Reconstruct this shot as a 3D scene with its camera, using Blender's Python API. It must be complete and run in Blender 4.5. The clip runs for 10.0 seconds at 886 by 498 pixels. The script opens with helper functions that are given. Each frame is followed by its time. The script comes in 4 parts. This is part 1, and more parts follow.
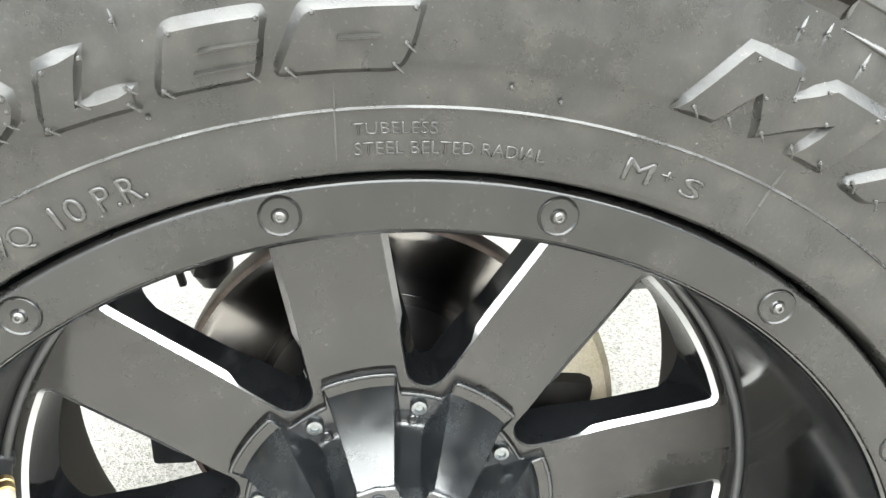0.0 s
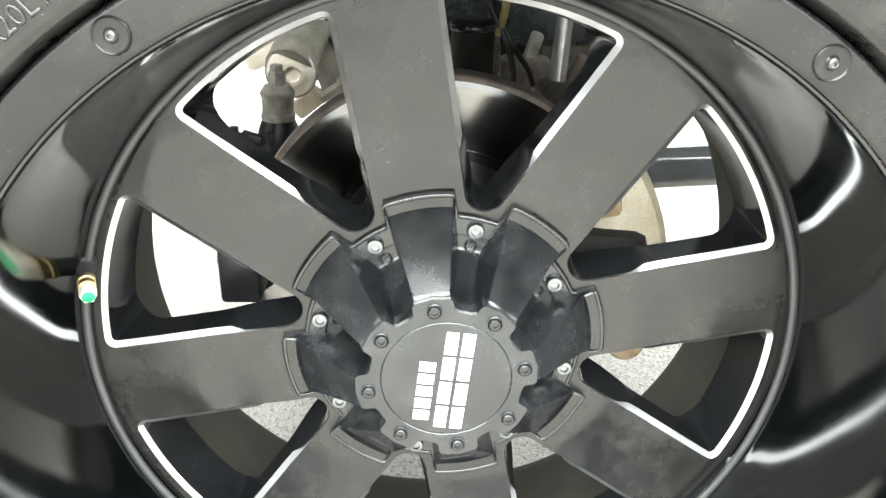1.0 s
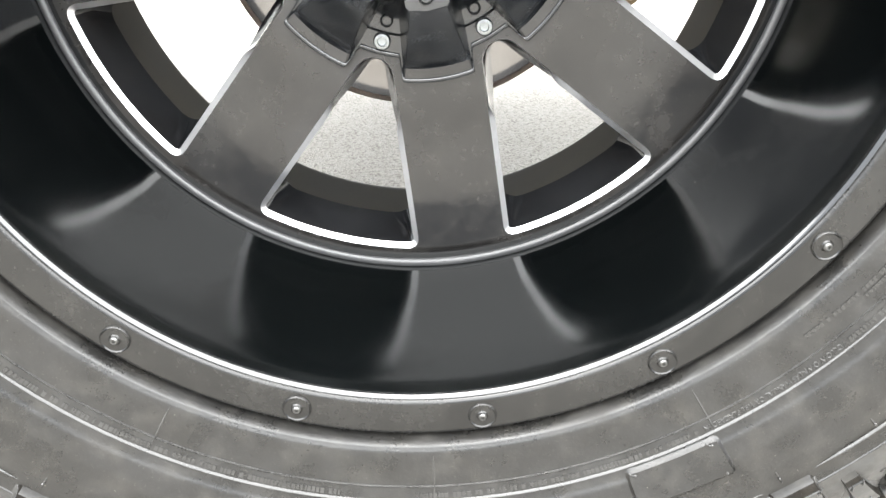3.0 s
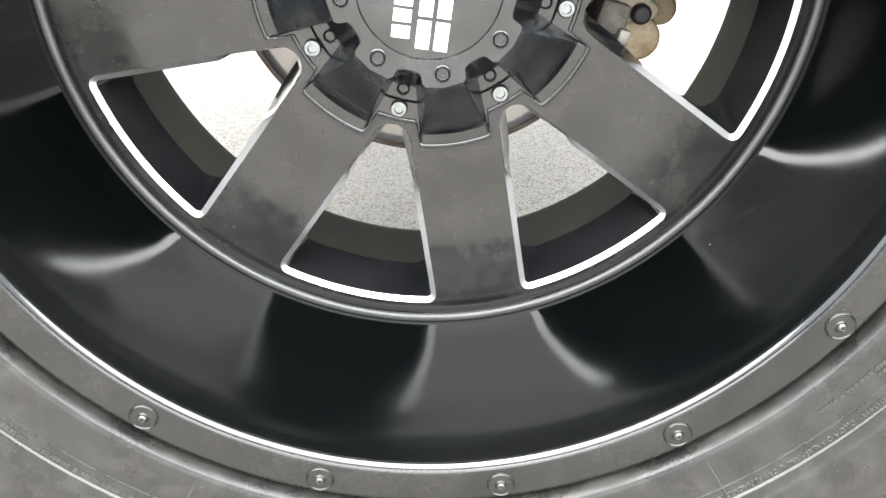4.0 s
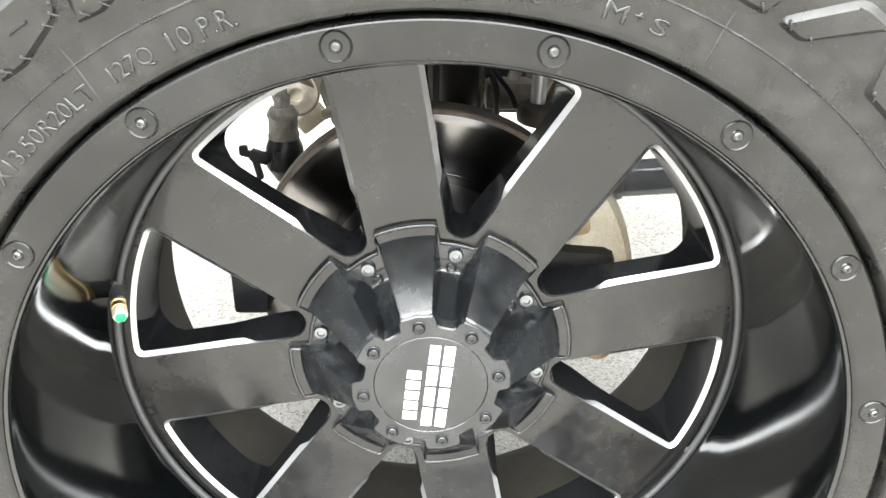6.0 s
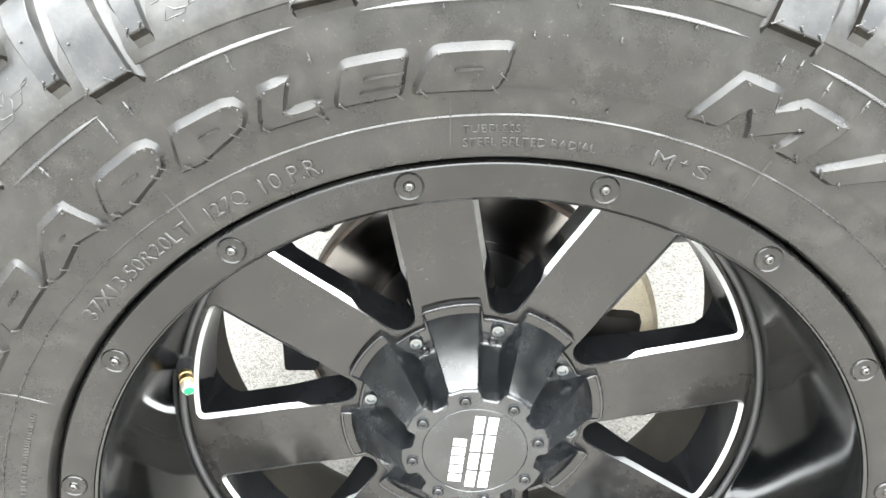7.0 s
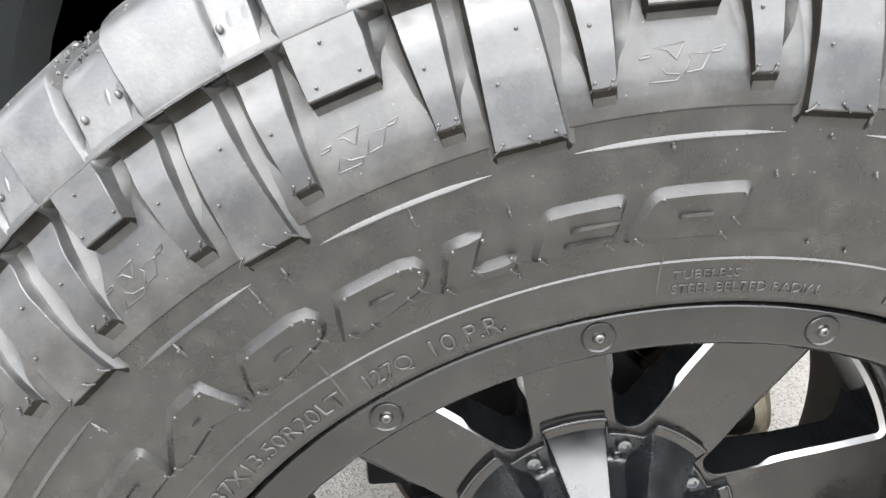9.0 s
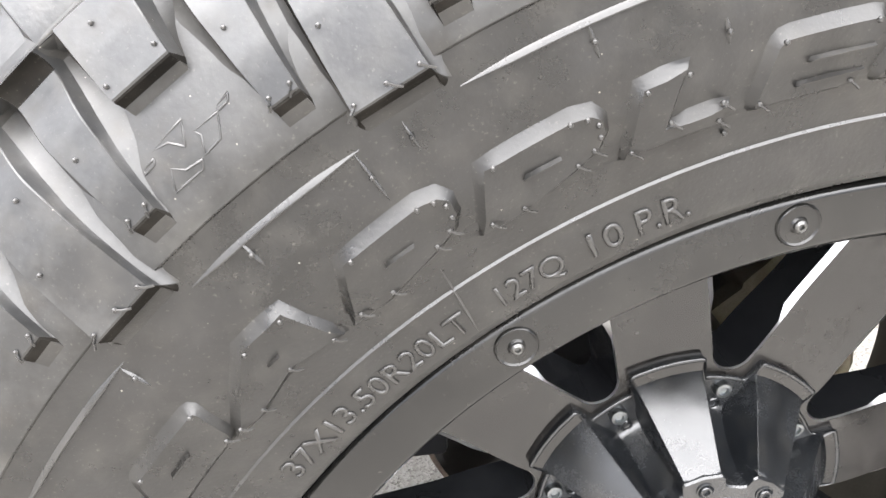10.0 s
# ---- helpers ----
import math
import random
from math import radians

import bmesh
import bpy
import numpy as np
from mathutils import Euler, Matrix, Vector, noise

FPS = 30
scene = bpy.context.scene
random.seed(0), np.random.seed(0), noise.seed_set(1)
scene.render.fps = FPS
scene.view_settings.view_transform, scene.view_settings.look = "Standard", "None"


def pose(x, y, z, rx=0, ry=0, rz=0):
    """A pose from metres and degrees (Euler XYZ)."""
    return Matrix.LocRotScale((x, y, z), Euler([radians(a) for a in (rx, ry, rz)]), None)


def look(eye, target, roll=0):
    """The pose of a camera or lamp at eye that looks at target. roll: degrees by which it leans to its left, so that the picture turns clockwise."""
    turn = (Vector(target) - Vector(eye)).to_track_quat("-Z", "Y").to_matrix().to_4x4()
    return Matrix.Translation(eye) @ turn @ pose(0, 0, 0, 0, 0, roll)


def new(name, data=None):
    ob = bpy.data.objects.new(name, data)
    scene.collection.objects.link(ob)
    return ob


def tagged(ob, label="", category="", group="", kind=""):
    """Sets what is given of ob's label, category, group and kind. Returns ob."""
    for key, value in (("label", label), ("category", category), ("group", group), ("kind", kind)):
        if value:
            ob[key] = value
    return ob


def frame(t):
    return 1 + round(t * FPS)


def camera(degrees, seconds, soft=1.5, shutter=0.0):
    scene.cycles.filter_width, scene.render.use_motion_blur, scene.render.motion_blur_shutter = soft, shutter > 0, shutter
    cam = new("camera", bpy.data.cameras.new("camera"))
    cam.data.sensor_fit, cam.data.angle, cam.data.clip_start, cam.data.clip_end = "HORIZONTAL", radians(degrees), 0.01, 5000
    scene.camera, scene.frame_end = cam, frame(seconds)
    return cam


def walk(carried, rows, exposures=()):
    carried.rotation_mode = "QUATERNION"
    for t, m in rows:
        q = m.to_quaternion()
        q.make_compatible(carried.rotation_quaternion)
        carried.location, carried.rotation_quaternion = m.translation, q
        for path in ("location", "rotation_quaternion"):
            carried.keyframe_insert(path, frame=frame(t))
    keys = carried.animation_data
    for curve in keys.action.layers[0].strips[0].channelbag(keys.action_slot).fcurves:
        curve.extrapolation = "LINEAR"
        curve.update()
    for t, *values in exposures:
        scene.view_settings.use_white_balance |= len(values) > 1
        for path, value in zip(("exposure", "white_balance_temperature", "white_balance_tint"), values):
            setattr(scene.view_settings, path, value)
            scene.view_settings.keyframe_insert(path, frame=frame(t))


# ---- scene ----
EXPOSURES = [(0.0, 2.9, 6450, 6), (1.0, 3.05, 6500, 4), (2.0, 2.9, 6450, 6), (2.5, 2.79, 6500, 8), (3.0, 2.68, 6500, 10), (4.5, 2.7, 6500, 10), (5.0, 2.65, 6500, 9), (5.6, 2.84, 6520, 8),
             (7.0, 2.95, 6430, 8), (7.5, 2.62, 6430, 9), (8.0, 2.45, 6430, 9), (9.0, 2.27, 6430, 12), (9.5, 2.27, 6480, 11), (10.0, 2.53, 6520, 14)]
cam = camera(55.84, 10.0)
ROWS = [
    (0.0, -0.0211, -0.4206, 0.8187, 66.67, -1.42, -6.27),
    (0.5, -0.0213, -0.4454, 0.7806, 67.15, -1.51, -3.21),
    (1.0, -0.0223, -0.4754, 0.7335, 65.99, -1.41, -1.79),
    (1.5, -0.02, -0.5038, 0.6759, 66.94, -1.8, -1.71),
    (2.0, -0.0182, -0.5171, 0.613, 65.9, -1.77, -1.72),
    (2.5, 0.0011, -0.5256, 0.5224, 65.94, -1.95, -1.11),
    (2.7, 0.007, -0.5246, 0.4937, 66.07, -2.35, -1.24),
    (3.25, 0.003, -0.511, 0.4645, 64.95, -2.22, -1.0),
    (3.8, -0.0031, -0.4979, 0.4984, 63.22, -2.0, -0.84),
    (4.0, 0.0017, -0.5033, 0.5224, 64.12, -1.55, -0.45),
    (4.5, -0.0121, -0.5181, 0.592, 64.99, -1.29, -1.2),
    (5.0, -0.0047, -0.5217, 0.6768, 65.84, -0.74, -1.52),
    (5.5, 0.0038, -0.5257, 0.7525, 65.01, -0.59, -1.22),
    (5.7, -0.0007, -0.5285, 0.7714, 64.75, -0.56, -1.35),
    (6.8, -0.0242, -0.5268, 0.8591, 62.34, -0.66, -0.93),
    (7.0, -0.0378, -0.535, 0.8779, 62.81, -0.56, -1.13),
    (7.5, -0.0401, -0.5672, 0.9199, 62.88, -0.15, -1.93),
    (8.0, -0.0319, -0.5703, 0.9031, 63.55, 0.16, -2.44),
    (8.5, -0.0815, -0.4959, 0.9199, 63.65, 0.23, -2.81),
    (9.0, -0.1341, -0.4448, 0.9072, 63.82, 0.55, -4.09),
    (9.5, -0.1881, -0.4046, 0.8519, 63.36, 1.08, -6.62),
    (10.0, -0.1975, -0.3676, 0.8314, 62.8, 0.93, -8.72),
]
walk(cam, [(t, pose(x, y, z, rx, ry, rz)) for t, x, y, z, rx, ry, rz in ROWS], EXPOSURES)

# ---- light: a bright, thinly clouded sky ----
world = bpy.data.worlds.new("sky")
scene.world = world
world.use_nodes = True
wn = world.node_tree.nodes
wl = world.node_tree.links
sky = wn.new("ShaderNodeTexSky")
sky.sky_type = 'NISHITA'
sky.sun_disc = False
sky.sun_elevation = radians(76)
sky.sun_rotation = radians(250)
sky.air_density, sky.dust_density, sky.ozone_density = 1.0, 2.5, 1.0
cloud = wn.new("ShaderNodeHueSaturation")   # thin cloud takes most of the blue out
cloud.inputs["Saturation"].default_value = 0.22
wl.new(sky.outputs[0], cloud.inputs["Color"])
wl.new(cloud.outputs[0], wn["Background"].inputs[0])
wn["Background"].inputs[1].default_value = 0.14

sun_data = bpy.data.lights.new("sun", "SUN")
sun_data.energy, sun_data.angle, sun_data.color = 4.5, radians(116), (0.985, 1.0, 0.98)
sun = new("sun", sun_data)
sun.matrix_world = look((0.08, -0.80, 3.4), (0, 0, 0))

ZC = 0.455         # height of the wheel's axis over the ground
P = math.pi
A0 = 122.66        # angle of the first spoke opening, degrees


# ---- materials ----
def node_mat(name):
    m = bpy.data.materials.new(name)
    m.use_nodes = True
    return m, m.node_tree.nodes, m.node_tree.links, m.node_tree.nodes["Principled BSDF"]


def surface(name, dark, light, rough=(0.4, 0.55), metal=0.0, grain=400.0, stain=14.0, bump=0.1, dist=0.0004, spec=0.5, lo=0.35, hi=0.68):
    """Two-scale noise between two colours and two roughnesses, with a fine relief."""
    m, n, l, b = node_mat(name)
    tc = n.new("ShaderNodeTexCoord")
    big, small = n.new("ShaderNodeTexNoise"), n.new("ShaderNodeTexNoise")
    big.inputs["Scale"].default_value, small.inputs["Scale"].default_value = stain, grain
    big.inputs["Detail"].default_value, small.inputs["Detail"].default_value = 6, 4
    for q in (big, small):
        l.new(tc.outputs["Object"], q.inputs["Vector"])
    mix = n.new("ShaderNodeMath")
    mix.operation = "MULTIPLY_ADD"
    l.new(small.outputs["Fac"], mix.inputs[0])
    mix.inputs[1].default_value = 0.35
    l.new(big.outputs["Fac"], mix.inputs[2])
    ramp = n.new("ShaderNodeMapRange")
    l.new(mix.outputs[0], ramp.inputs[0])
    ramp.inputs[1].default_value, ramp.inputs[2].default_value = lo + 0.17, hi + 0.17
    col = n.new("ShaderNodeMixRGB")
    col.inputs[1].default_value, col.inputs[2].default_value = (*dark, 1), (*light, 1)
    l.new(ramp.outputs[0], col.inputs[0])
    l.new(col.outputs[0], b.inputs["Base Color"])
    rr = n.new("ShaderNodeMapRange")
    l.new(ramp.outputs[0], rr.inputs[0])
    rr.inputs[3].default_value, rr.inputs[4].default_value = rough
    l.new(rr.outputs[0], b.inputs["Roughness"])
    bp = n.new("ShaderNodeBump")
    bp.inputs["Strength"].default_value, bp.inputs["Distance"].default_value = bump, dist
    l.new(small.outputs["Fac"], bp.inputs["Height"])
    l.new(bp.outputs[0], b.inputs["Normal"])
    b.inputs["Metallic"].default_value = metal
    b.inputs["Specular IOR Level"].default_value = spec
    return m


RUBBER = surface("rubber", (0.0079, 0.0077, 0.0073), (0.0129, 0.0125, 0.0119), (0.23, 0.40), grain=520, stain=48, bump=0.32, spec=0.46)
# lighter copy of the rubber: highlights on raised lettering and ridges put into colour
LETTER = surface("lit_raised_rubber", (0.016, 0.0156, 0.0148), (0.028, 0.0272, 0.0258), (0.24, 0.36), grain=520, stain=60, bump=0.2, spec=0.55)
# near-black lug rubber: shade under and beside the lugs put into colour
LUGSHADE = surface("shaded_lug_rubber", (0.0026, 0.0023, 0.0019), (0.0075, 0.0064, 0.0050), (0.6, 0.8), grain=420, stain=60, bump=0.4, spec=0.10)
VALLEY = surface("groove_rubber", (0.0120, 0.0119, 0.0115), (0.0285, 0.0282, 0.0272), (0.32, 0.50), grain=420, stain=40, bump=0.22, spec=0.53)
# paler tread rubber: brightness of the up-facing shoulder put into the colour
PALETREAD = surface("pale_tread_rubber", (0.018, 0.0184, 0.0186), (0.042, 0.0426, 0.0428), (0.28, 0.44), grain=420, stain=34, bump=0.32, spec=0.60)
TREAD = surface("tread_rubber", (0.012, 0.0122, 0.0124), (0.031, 0.0316, 0.0319), (0.28, 0.42), grain=420, stain=34, bump=0.17, spec=0.62)
GLOSS = surface("gloss_black_paint", (0.0010, 0.0013, 0.0014), (0.0017, 0.0021, 0.0022), (0.095, 0.135), grain=90, stain=7, bump=0.0, spec=0.92)
WALLMAT = surface("black_opening_paint", (0.0060, 0.0064, 0.0072), (0.0105, 0.0110, 0.0120), (0.09, 0.17), grain=120, stain=18, bump=0.02, spec=0.18)
SATIN = surface("satin_black_paint", (0.0074, 0.0071, 0.0070), (0.0145, 0.0137, 0.0129), (0.10, 0.30), grain=160, stain=13, bump=0.010, spec=0.54, lo=0.42, hi=0.62)
LIPMAT = surface("dusty_lip_paint", (0.0042, 0.0042, 0.0041), (0.0095, 0.0092, 0.0087), (0.10, 0.33), grain=260, stain=14, bump=0.02, spec=0.44, lo=0.38, hi=0.62)
CAPMAT = surface("cap_black_plastic", (0.0050, 0.0057, 0.0068), (0.0140, 0.0154, 0.0172), (0.13, 0.31), grain=1100, stain=30, bump=0.03, spec=0.78, lo=0.38, hi=0.66)
MILLED = surface("milled_aluminium", (0.50, 0.50, 0.505), (0.60, 0.60, 0.605), (0.30, 0.40), metal=1.0, grain=900, stain=40, bump=0.05)
PINMAT = surface("dull_pin_steel", (0.05, 0.05, 0.05), (0.16, 0.16, 0.155), (0.3, 0.45), metal=1.0, grain=900, stain=90, bump=0.1)
STEEL = surface("zinc_steel", (0.15, 0.16, 0.165), (0.27, 0.285, 0.29), (0.25, 0.4), metal=1.0, grain=900, stain=90, bump=0.1)
WHITE = surface("white_print", (0.72, 0.72, 0.72), (0.82, 0.82, 0.82), (0.4, 0.5), grain=900, stain=300, bump=0.05)
BRASS = surface("brass", (0.55, 0.40, 0.18), (0.65, 0.50, 0.26), (0.25, 0.4), metal=1.0, grain=900, stain=90)
GREEN = surface("green_plastic", (0.006, 0.27, 0.10), (0.012, 0.34, 0.13), (0.3, 0.4), grain=900, stain=90)
DISC = surface("turned_disc_steel", (0.15, 0.143, 0.138), (0.21, 0.202, 0.196), (0.15, 0.20), metal=1.0, grain=500, stain=20, bump=0.02)
BEAD = surface("bead_paint", (0.020, 0.0205, 0.0215), (0.034, 0.0345, 0.0355), (0.36, 0.46), grain=200, stain=20, bump=0.02, spec=0.7)
JOINTMAT = surface("dusty_joint_iron", (0.16, 0.145, 0.12), (0.36, 0.335, 0.29), (0.4, 0.6), grain=500, stain=60, bump=0.3)
RUST = surface("rusty_edge", (0.14, 0.105, 0.085), (0.27, 0.215, 0.18), (0.5, 0.7), grain=700, stain=60, bump=0.3)
CALIPER = surface("tan_cast_iron", (0.38, 0.31, 0.20), (0.66, 0.60, 0.47), (0.35, 0.6), grain=600, stain=25, bump=0.25)
LOBEMAT = surface("brown_rusty_iron", (0.20, 0.135, 0.072), (0.42, 0.335, 0.225), (0.45, 0.65), grain=500, stain=45, bump=0.3)
BOSSMAT = surface("rust_stained_iron", (0.34, 0.235, 0.13), (0.52, 0.40, 0.26), (0.4, 0.6), grain=600, stain=60, bump=0.25)
GREASY = surface("grimy_iron", (0.085, 0.074, 0.062), (0.24, 0.205, 0.165), (0.4, 0.65), grain=500, stain=45, bump=0.3)
BLACKPART = surface("black_part", (0.010, 0.010, 0.011), (0.022, 0.022, 0.023), (0.35, 0.5), grain=500, stain=25, bump=0.1)
TEAL = surface("oily_frame_paint", (0.010, 0.0128, 0.0136), (0.024, 0.0285, 0.0295), (0.18, 0.36), grain=300, stain=30, bump=0.1)
LINKMAT = surface("worn_link_paint", (0.105, 0.109, 0.115), (0.130, 0.133, 0.138), (0.12, 0.20), grain=400, stain=40, bump=0.01, spec=0.85)
PADMAT = surface("matt_black_iron", (0.013, 0.0124, 0.0114), (0.030, 0.0280, 0.0255), (0.55, 0.75), grain=500, stain=40, bump=0.3, spec=0.2)
OLIVE = surface("dusty_arm_paint", (0.11, 0.104, 0.086), (0.24, 0.225, 0.185), (0.45, 0.65), grain=400, stain=35, bump=0.2)
LINER = surface("faded_liner_plastic", (0.040, 0.046, 0.047), (0.075, 0.082, 0.083), (0.4, 0.6), grain=300, stain=12, bump=0.2)
BRIGHT = surface("bright_rod", (0.6, 0.6, 0.6), (0.7, 0.7, 0.7), (0.34, 0.46), metal=1.0, grain=500, stain=25)
ALLOY = surface("raw_alloy", (0.40, 0.38, 0.35), (0.52, 0.50, 0.46), (0.45, 0.6), metal=0.6, grain=500, stain=25, bump=0.2)
GREYRIM = surface("back_barrel_paint", (0.022, 0.0198, 0.0155), (0.044, 0.040, 0.032), (0.65, 0.80), grain=500, stain=20, bump=0.05, spec=0.18)
CREAM = surface("cream_washer", (0.62, 0.55, 0.45), (0.74, 0.69, 0.60), (0.5, 0.7), grain=500, stain=60)
YELLOW = surface("yellow_sleeve", (0.28, 0.235, 0.08), (0.40, 0.345, 0.14), (0.5, 0.7), grain=500, stain=60)


# turned grooves: the gloss spreads across the circles
DISC.node_tree.nodes["Principled BSDF"].inputs["Anisotropic"].default_value = 0.55
DISC.node_tree.nodes["Principled BSDF"].inputs["Anisotropic Rotation"].default_value = 0.25
turn = DISC.node_tree.nodes.new("ShaderNodeTangent")
turn.direction_type, turn.axis = "RADIAL", "Y"
DISC.node_tree.links.new(turn.outputs[0], DISC.node_tree.nodes["Principled BSDF"].inputs["Tangent"])


def dust(m, amount, scale, cloud_amount=0.07, rare=0.80, grit_amount=0.20):
    """Sparse pale specks over a material."""
    n, l = m.node_tree.nodes, m.node_tree.links
    b = n["Principled BSDF"]
    src = b.inputs["Base Color"].links[0].from_socket
    tc = n.new("ShaderNodeTexCoord")
    v = n.new("ShaderNodeTexVoronoi")
    v.inputs["Scale"].default_value = scale
    l.new(tc.outputs["Object"], v.inputs["Vector"])
    dot = n.new("ShaderNodeMapRange")
    l.new(v.outputs["Distance"], dot.inputs[0])
    dot.inputs[1].default_value, dot.inputs[2].default_value, dot.inputs[3].default_value, dot.inputs[4].default_value = 0.04, 0.09, 1.0, 0.0
    pick = n.new("ShaderNodeRGBToBW")
    l.new(v.outputs["Color"], pick.inputs[0])
    keep = n.new("ShaderNodeMath")
    keep.operation = "GREATER_THAN"
    l.new(pick.outputs[0], keep.inputs[0])
    keep.inputs[1].default_value = rare
    mul = n.new("ShaderNodeMath")
    mul.operation = "MULTIPLY"
    l.new(dot.outputs[0], mul.inputs[0])
    l.new(keep.outputs[0], mul.inputs[1])
    film = n.new("ShaderNodeTexNoise")
    film.inputs["Scale"].default_value, film.inputs["Detail"].default_value = 70, 10
    l.new(tc.outputs["Object"], film.inputs["Vector"])
    haze = n.new("ShaderNodeMapRange")
    l.new(film.outputs["Fac"], haze.inputs[0])
    haze.inputs[1].default_value, haze.inputs[2].default_value, haze.inputs[3].default_value, haze.inputs[4].default_value = 0.48, 0.72, 0.0, cloud_amount
    # fine grit
    grit = n.new("ShaderNodeTexNoise")
    grit.inputs["Scale"].default_value, grit.inputs["Detail"].default_value = scale * 3.2, 3
    l.new(tc.outputs["Object"], grit.inputs["Vector"])
    fine = n.new("ShaderNodeMapRange")
    l.new(grit.outputs["Fac"], fine.inputs[0])
    fine.inputs[1].default_value, fine.inputs[2].default_value, fine.inputs[3].default_value, fine.inputs[4].default_value = 0.63, 0.82, 0.0, grit_amount * amount
    both = n.new("ShaderNodeMath")
    l.new(fine.outputs[0], both.inputs[0])
    l.new(haze.outputs[0], both.inputs[1])
    add = n.new("ShaderNodeMath")
    add.operation = "MULTIPLY_ADD"
    l.new(mul.outputs[0], add.inputs[0])
    add.inputs[1].default_value = amount
    l.new(both.outputs[0], add.inputs[2])
    mix = n.new("ShaderNodeMixRGB")
    l.new(add.outputs[0], mix.inputs[0])
    l.new(src, mix.inputs[1])
    mix.inputs[2].default_value = (0.30, 0.28, 0.24, 1)
    l.new(mix.outputs[0], b.inputs["Base Color"])


def grime(m, scale, tint, low, high, most):
    """Soft-edged patches of dried mud."""
    n, l = m.node_tree.nodes, m.node_tree.links
    b = n["Principled BSDF"]
    src = b.inputs["Base Color"].links[0].from_socket
    tc, film, part_of, mix = n.new("ShaderNodeTexCoord"), n.new("ShaderNodeTexNoise"), n.new("ShaderNodeMapRange"), n.new("ShaderNodeMixRGB")
    film.inputs["Scale"].default_value, film.inputs["Detail"].default_value, film.inputs["Roughness"].default_value = scale, 9, 0.62
    l.new(tc.outputs["Object"], film.inputs["Vector"])
    l.new(film.outputs["Fac"], part_of.inputs[0])
    part_of.inputs[1].default_value, part_of.inputs[2].default_value, part_of.inputs[3].default_value, part_of.inputs[4].default_value = low, high, 0.0, most
    l.new(part_of.outputs[0], mix.inputs[0])
    l.new(src, mix.inputs[1])
    mix.inputs[2].default_value = (*tint, 1)
    l.new(mix.outputs[0], b.inputs["Base Color"])
    rough = b.inputs["Roughness"].links[0].from_socket
    dull = n.new("ShaderNodeMath")
    dull.operation = "MULTIPLY_ADD"
    l.new(part_of.outputs[0], dull.inputs[0])
    dull.inputs[1].default_value = 0.35
    l.new(rough, dull.inputs[2])
    l.new(dull.outputs[0], b.inputs["Roughness"])


grime(TREAD, 34, (0.013, 0.0104, 0.0074), 0.50, 0.66, 0.65)
grime(VALLEY, 45, (0.017, 0.0140, 0.0100), 0.52, 0.68, 0.6)
grime(LUGSHADE, 55, (0.016, 0.0122, 0.0080), 0.56, 0.70, 0.7)
grime(RUBBER, 30, (0.0135, 0.0122, 0.0104), 0.50, 0.70, 0.7)
dust(RUBBER, 0.6, 260, 0.034, 0.85)
dust(TREAD, 0.6, 300, 0.05, 0.74)
dust(LUGSHADE, 0.5, 300, 0.03, 0.75)
dust(VALLEY, 0.6, 300, 0.05, 0.72)
dust(PALETREAD, 0.6, 300, 0.08, 0.74)
grime(SATIN, 11, (0.0175, 0.0155, 0.0138), 0.50, 0.64, 0.8)
dust(SATIN, 0.3, 120, 0.02)
dust(CAPMAT, 0.4, 300, 0.03, 0.78)
dust(LIPMAT, 0.4, 200, 0.014)
dust(GLOSS, 0.8, 150, 0.0, 0.93, 0.0)


def ground_material():
    m, n, l, b = node_mat("pebbled_concrete")
    tc = n.new("ShaderNodeTexCoord")
    vor = n.new("ShaderNodeTexVoronoi")
    vor.inputs["Scale"].default_value = 270
    big = n.new("ShaderNodeTexNoise")
    big.inputs["Scale"].default_value, big.inputs["Detail"].default_value = 2.2, 8
    for q in (vor, big):
        l.new(tc.outputs["Object"], q.inputs["Vector"])
    bw = n.new("ShaderNodeRGBToBW")
    l.new(vor.outputs["Color"], bw.inputs[0])
    ramp = n.new("ShaderNodeValToRGB")
    l.new(bw.outputs[0], ramp.inputs[0])
    e = ramp.color_ramp.elements
    e[0].position, e[0].color = 0.12, (0.155, 0.144, 0.126, 1)
    e[1].position, e[1].color = 0.8, (0.360, 0.341, 0.309, 1)
    mid = ramp.color_ramp.elements.new(0.36)
    mid.color = (0.282, 0.266, 0.240, 1)
    mul = n.new("ShaderNodeMixRGB")
    mul.blend_type = "MULTIPLY"
    mul.inputs[0].default_value = 0.30
    l.new(ramp.outputs[0], mul.inputs[1])
    l.new(big.outputs["Fac"], mul.inputs[2])
    l.new(mul.outputs[0], b.inputs["Base Color"])
    b.inputs["Roughness"].default_value = 0.85
    bp = n.new("ShaderNodeBump")
    bp.inputs["Strength"].default_value, bp.inputs["Distance"].default_value = 0.6, 0.003
    l.new(vor.outputs["Distance"], bp.inputs["Height"])
    l.new(bp.outputs[0], b.inputs["Normal"])
    return m


GROUND = ground_material()


# ---- building helpers ----
def part(name, bm, material, parent=None, label="", smooth=True, angle=35):
    me = bpy.data.meshes.new(name)
    bmesh.ops.recalc_face_normals(bm, faces=bm.faces)
    if smooth:
        for f in bm.faces:
            f.smooth = True
        for e in bm.edges:
            if len(e.link_faces) == 2 and e.calc_face_angle(0) > radians(angle):
                e.smooth = False
    bm.to_mesh(me)
    bm.free()
    me.materials.append(material)
    ob = new(name, me)
    ob.parent = parent
    if label:
        tagged(ob, label)
    return ob


def share(name, me, parent, m):
    ob = new(name, me)
    ob.parent = parent
    ob.matrix_local = m
    return ob


